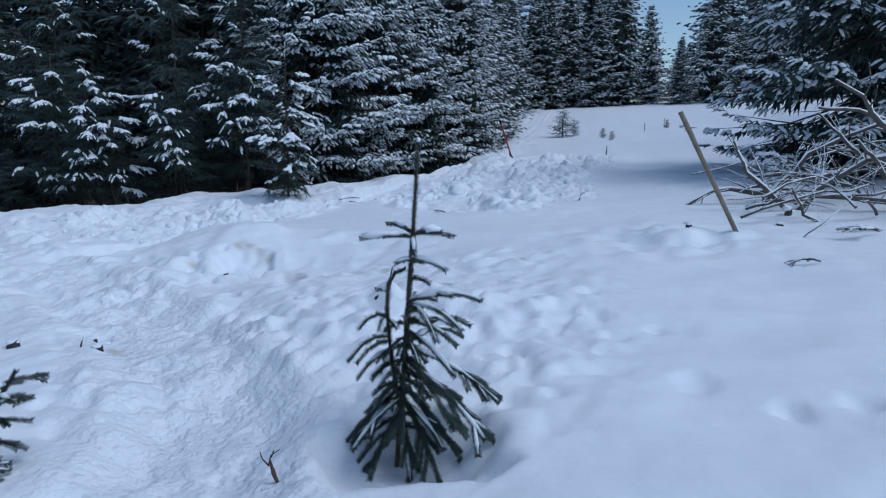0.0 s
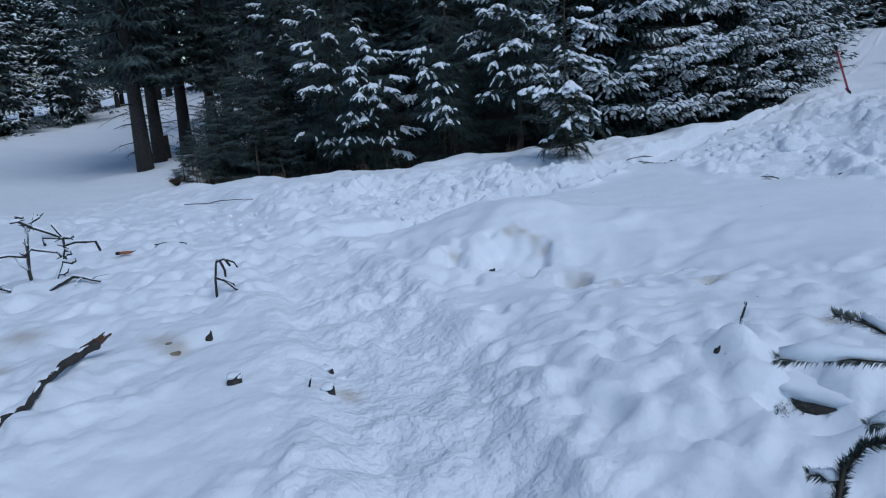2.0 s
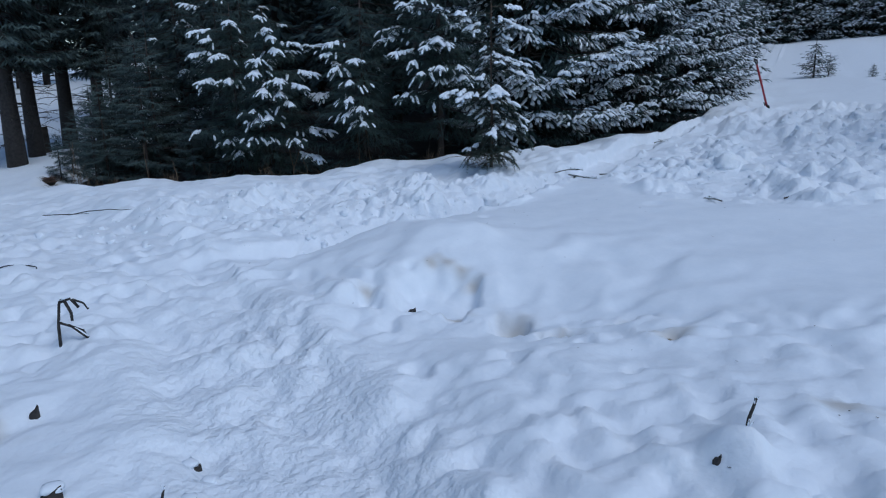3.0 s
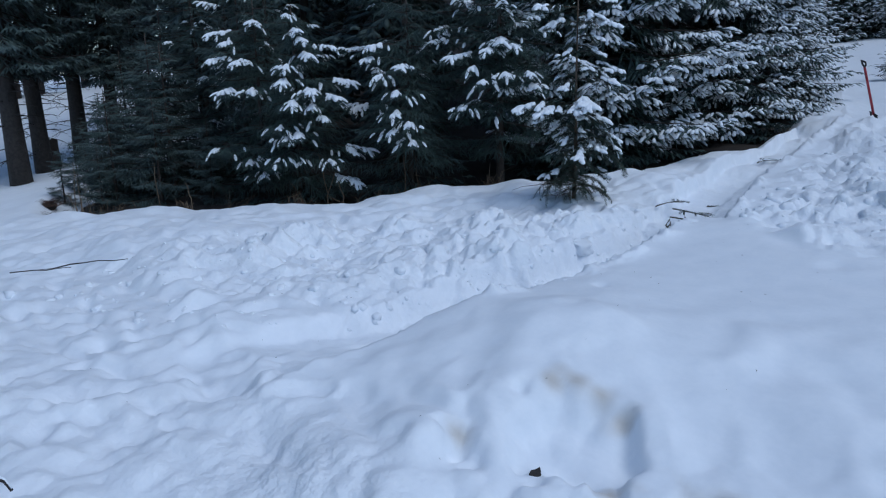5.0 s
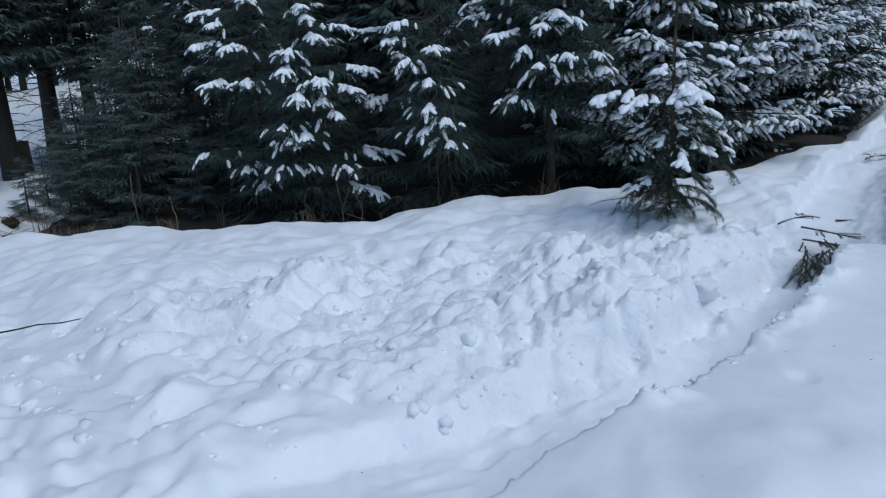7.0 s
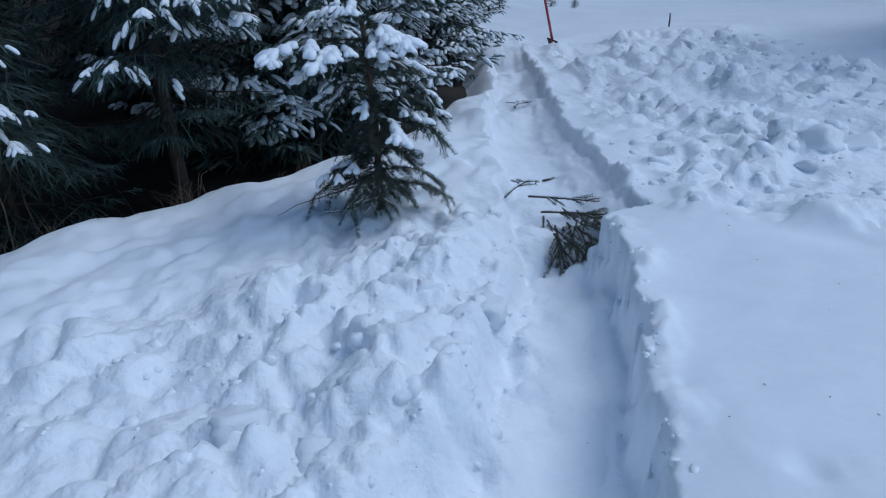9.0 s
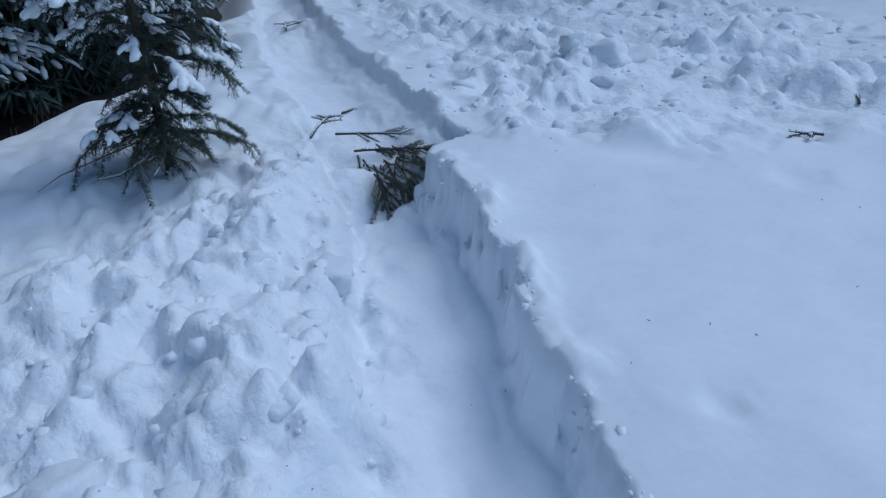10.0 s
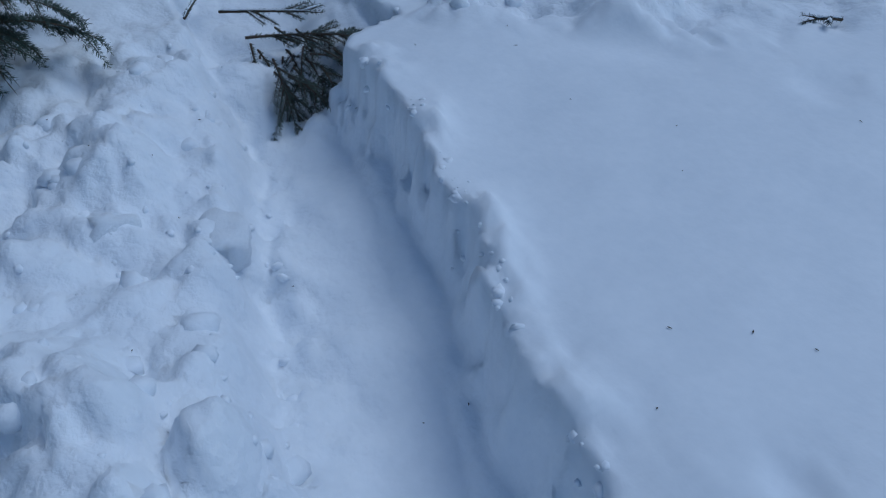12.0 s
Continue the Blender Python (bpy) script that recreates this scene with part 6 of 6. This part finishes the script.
hollow_stump(-0.98, 4.42)


def root_piece():
    x, y = -1.24, 2.53
    z = ground_at(x, y)
    t = limb("broken_root", [(x + 0.03, y, z - 0.02), (x + 0.0, y, z + 0.05), (x - 0.02, y + 0.01, z + 0.10)], [0.006, 0.009, 0.005], RUST, "russet broken root end sticking out of snow", "root", 0, 8, "", 0, 6)
    c = Cloud()
    for pts in ([(-0.02, 0, 0.09), (-0.01, 0, 0.13), (0.03, 0, 0.16)], [(-0.02, 0, 0.08), (-0.05, 0, 0.11), (-0.06, 0, 0.14)], [(-0.01, 0, 0.12), (0.0, 0.01, 0.15)]):
        c.tube([(x + a, y + b, z + d) for a, b, d in pts], [0.004, 0.003, 0.002][: len(pts)], 5)
    part("rootlet", c.mesh("rootlet", TWIG), t)


root_piece()


def tool_handle():
    x, y = -6.9, 5.12
    z = ground_at(x, y) + 0.025
    t = empty("tool_handle", x, y, z, 25)
    t.scale = (0.75, 0.75, 0.75)
    c = Cloud()
    c.tube([(-0.06, 0, 0), (0, 0, 0.006), (0.09, 0, 0.012), (0.11, 0, 0.016)], [0.018, 0.021, 0.018, 0.012], 10)
    part("grip", c.mesh("grip", ORANGE), t)
    c = Cloud()
    c.tube([(-0.115, 0, -0.004), (-0.1, 0, -0.002), (-0.058, 0, 0)], [0.018, 0.021, 0.02], 10)
    part("end_cap", c.mesh("end_cap", BLACK), t, "black end cap")
    c = Cloud()
    c.tube([(0.105, 0, 0.016), (0.16, 0.01, 0.03)], [0.008, 0.003], 6)
    part("tang", c.mesh("tang", BLACK), t, "dark pointed tip")
    tagged(t, "orange tool handle with black end lying on snow", "tool")
    x, y = -6.95, 5.5
    z = ground_at(x, y)
    limb("wire_loop", [(x - 0.05, y, z + 0.02), (x + 0.1, y + 0.05, z + 0.05), (x + 0.34, y + 0.1, z + 0.05), (x + 0.36, y + 0.1, z - 0.04)], [0.006, 0.005, 0.005, 0.005], BLACK, "bent dark wire lying on trampled snow", "wire", 0, 6)
    stub("bark_chunk", x, y, 0.035, 0.018, "small dark bark bit on snow", BARK, False, 3)


tool_handle()
sz = [(-7.76, 6.45), (-7.68, 6.68), (-7.61, 6.95), (-7.52, 7.28)]
lift = [0.25, 0.222, 0.225, 0.19]
limb("fallen_stick", [(a, b, max(ground_at(a, b) + 0.008, z)) for (a, b), z in zip(sz, lift)], [0.0045, 0.005, 0.005, 0.003], DARK_BARK, "thin dark forked stick lying on the snow", "stick", 0, 6, "", 2, 21, 0.03, 0.22)



# ---- dry grass at the wood's edge ----
def grass_tuft(x, y, n, h, seed):
    z = ground_at(x, y)
    rnd = random.Random(seed)
    c = Cloud()
    for k in range(n):
        a, r0 = rnd.uniform(0, 6.28), rnd.uniform(0, 0.22)
        px, py = math.cos(a) * r0, math.sin(a) * r0 * 0.6
        hh = h * rnd.uniform(0.4, 1.15)
        lx, ly = rnd.uniform(-0.9, 0.9) * hh, rnd.uniform(-0.6, 0.6) * hh
        c.tube([(px, py, -0.05), (px + lx * 0.3, py + ly * 0.3, hh * 0.55), (px + lx, py + ly, hh * rnd.uniform(0.7, 1))], [0.0035, 0.003, 0.0015], 3, False)
    t = new("dry_grass", c.mesh("dry_grass", STRAW))
    t.matrix_world = pose(x, y, z)
    tagged(t, "tuft of pale dry grass at the wood's edge", "grass", "dry grass tufts")


rnd = random.Random(12)
for k in range(46):
    f = rnd.random()
    i = rnd.randrange(5, 11)
    (ax, ay), (bx, by) = WOOD_EDGE[i], WOOD_EDGE[i + 1]
    x, y = ax + (bx - ax) * f + rnd.uniform(-0.1, 0.1), ay + (by - ay) * f + rnd.uniform(0.08, 0.75)
    grass_tuft(x, y, rnd.randrange(5, 13), rnd.uniform(0.14, 0.38), k)
def litter_mound(x, y, r, h, seed):
    """A low heap of needles, grass and small dead twigs."""
    z = ground_at(x, y)
    pick = random.Random(seed)
    t = empty("litter_mound", x, y, z)
    vs, fs = lump_shape(30 + seed, 3)
    c = Cloud()
    c.add(vs * (r, r * 0.6, h), fs)
    part("litter", c.mesh("litter", LITTER), t)
    c = Cloud()
    for k in range(110):
        a, q = pick.uniform(0, 6.283), r * pick.random() ** 0.5 * 1.25
        p = Vector((math.cos(a) * q, math.sin(a) * q * 0.6, h * max(0.05, 1 - (q / r) ** 2) + 0.01))
        b = pick.uniform(0, 6.283)
        ln = pick.uniform(0.04, 0.2)
        c.tube([p, p + Vector((math.cos(b), math.sin(b), pick.uniform(-0.1, 0.6))) * ln], [0.004, 0.002], 3)
    part("twiggery", c.mesh("twiggery", RUST), t)["kind"] = "stuff"
    tagged(t, "low mound of brown twigs and litter", "litter")


for k, (x, y, r) in enumerate([(-9.9, 9.95, 0.3), (-9.4, 10.25, 0.22), (-11.2, 9.75, 0.24), (-12.3, 9.55, 0.28), (-12.9, 9.9, 0.16)]):
    litter_mound(x, y, r, 0.06, k)
for k in range(10):
    x, y = rnd.uniform(-13, -6.5), 0
    y = float(np.interp(x, [p[0] for p in WOOD_EDGE[3:11]], [p[1] for p in WOOD_EDGE[3:11]])) + rnd.uniform(0.3, 0.9)
    z = ground_at(x, y)
    limb("dead_stalk", [(x, y, z - 0.05), (x + rnd.uniform(-0.05, 0.05), y, z + 0.3), (x + rnd.uniform(-0.12, 0.12), y, z + rnd.uniform(0.45, 0.9))], [0.008, 0.006, 0.003], STRAW, "pale dead stalk in front of dark wood", "stalk", 0, 5, "dead stalks", 0, k)


# ---- specks of bark and needles on the clean snow ----
def specks():
    pick = np.random.RandomState(6)
    n = 125
    x, y = pick.uniform(-3.6, 1.0, n), pick.uniform(4.5, 10, n)
    x[:60], y[:60] = pick.uniform(-6.5, -3.5, 60), pick.uniform(5.5, 10, 60)
    a = pick.uniform(0, 6.28, n)
    c = Cloud()
    c.place(SPRIG, np.column_stack([x, y, land(x, y) + 0.003]), np.column_stack([np.cos(a), np.sin(a), 0.15 * np.ones(n)]), 0.006 + 0.012 * pick.rand(n) ** 2, 0.0018, 0.003)
    tagged(new("needle_specks", c.mesh("needle_specks", BARK)), "scattered dark needles and bark specks on snow", "debris", kind="stuff")


specks()


def track_stump():
    x, y = -17.35, 12.75
    t = empty("tree_stump", x, y, ground_at(x, y))
    c = Cloud()
    c.tube([(0, 0, -0.3), (0, 0, 0.1), (0.01, 0, 0.42), (0.0, 0, 0.62)], [0.27, 0.22, 0.2, 0.2], 14)
    part("stump", c.mesh("stump", BARK), t)
    tagged(t, "dark sawn stump beside the old trunks", "stump")


track_stump()
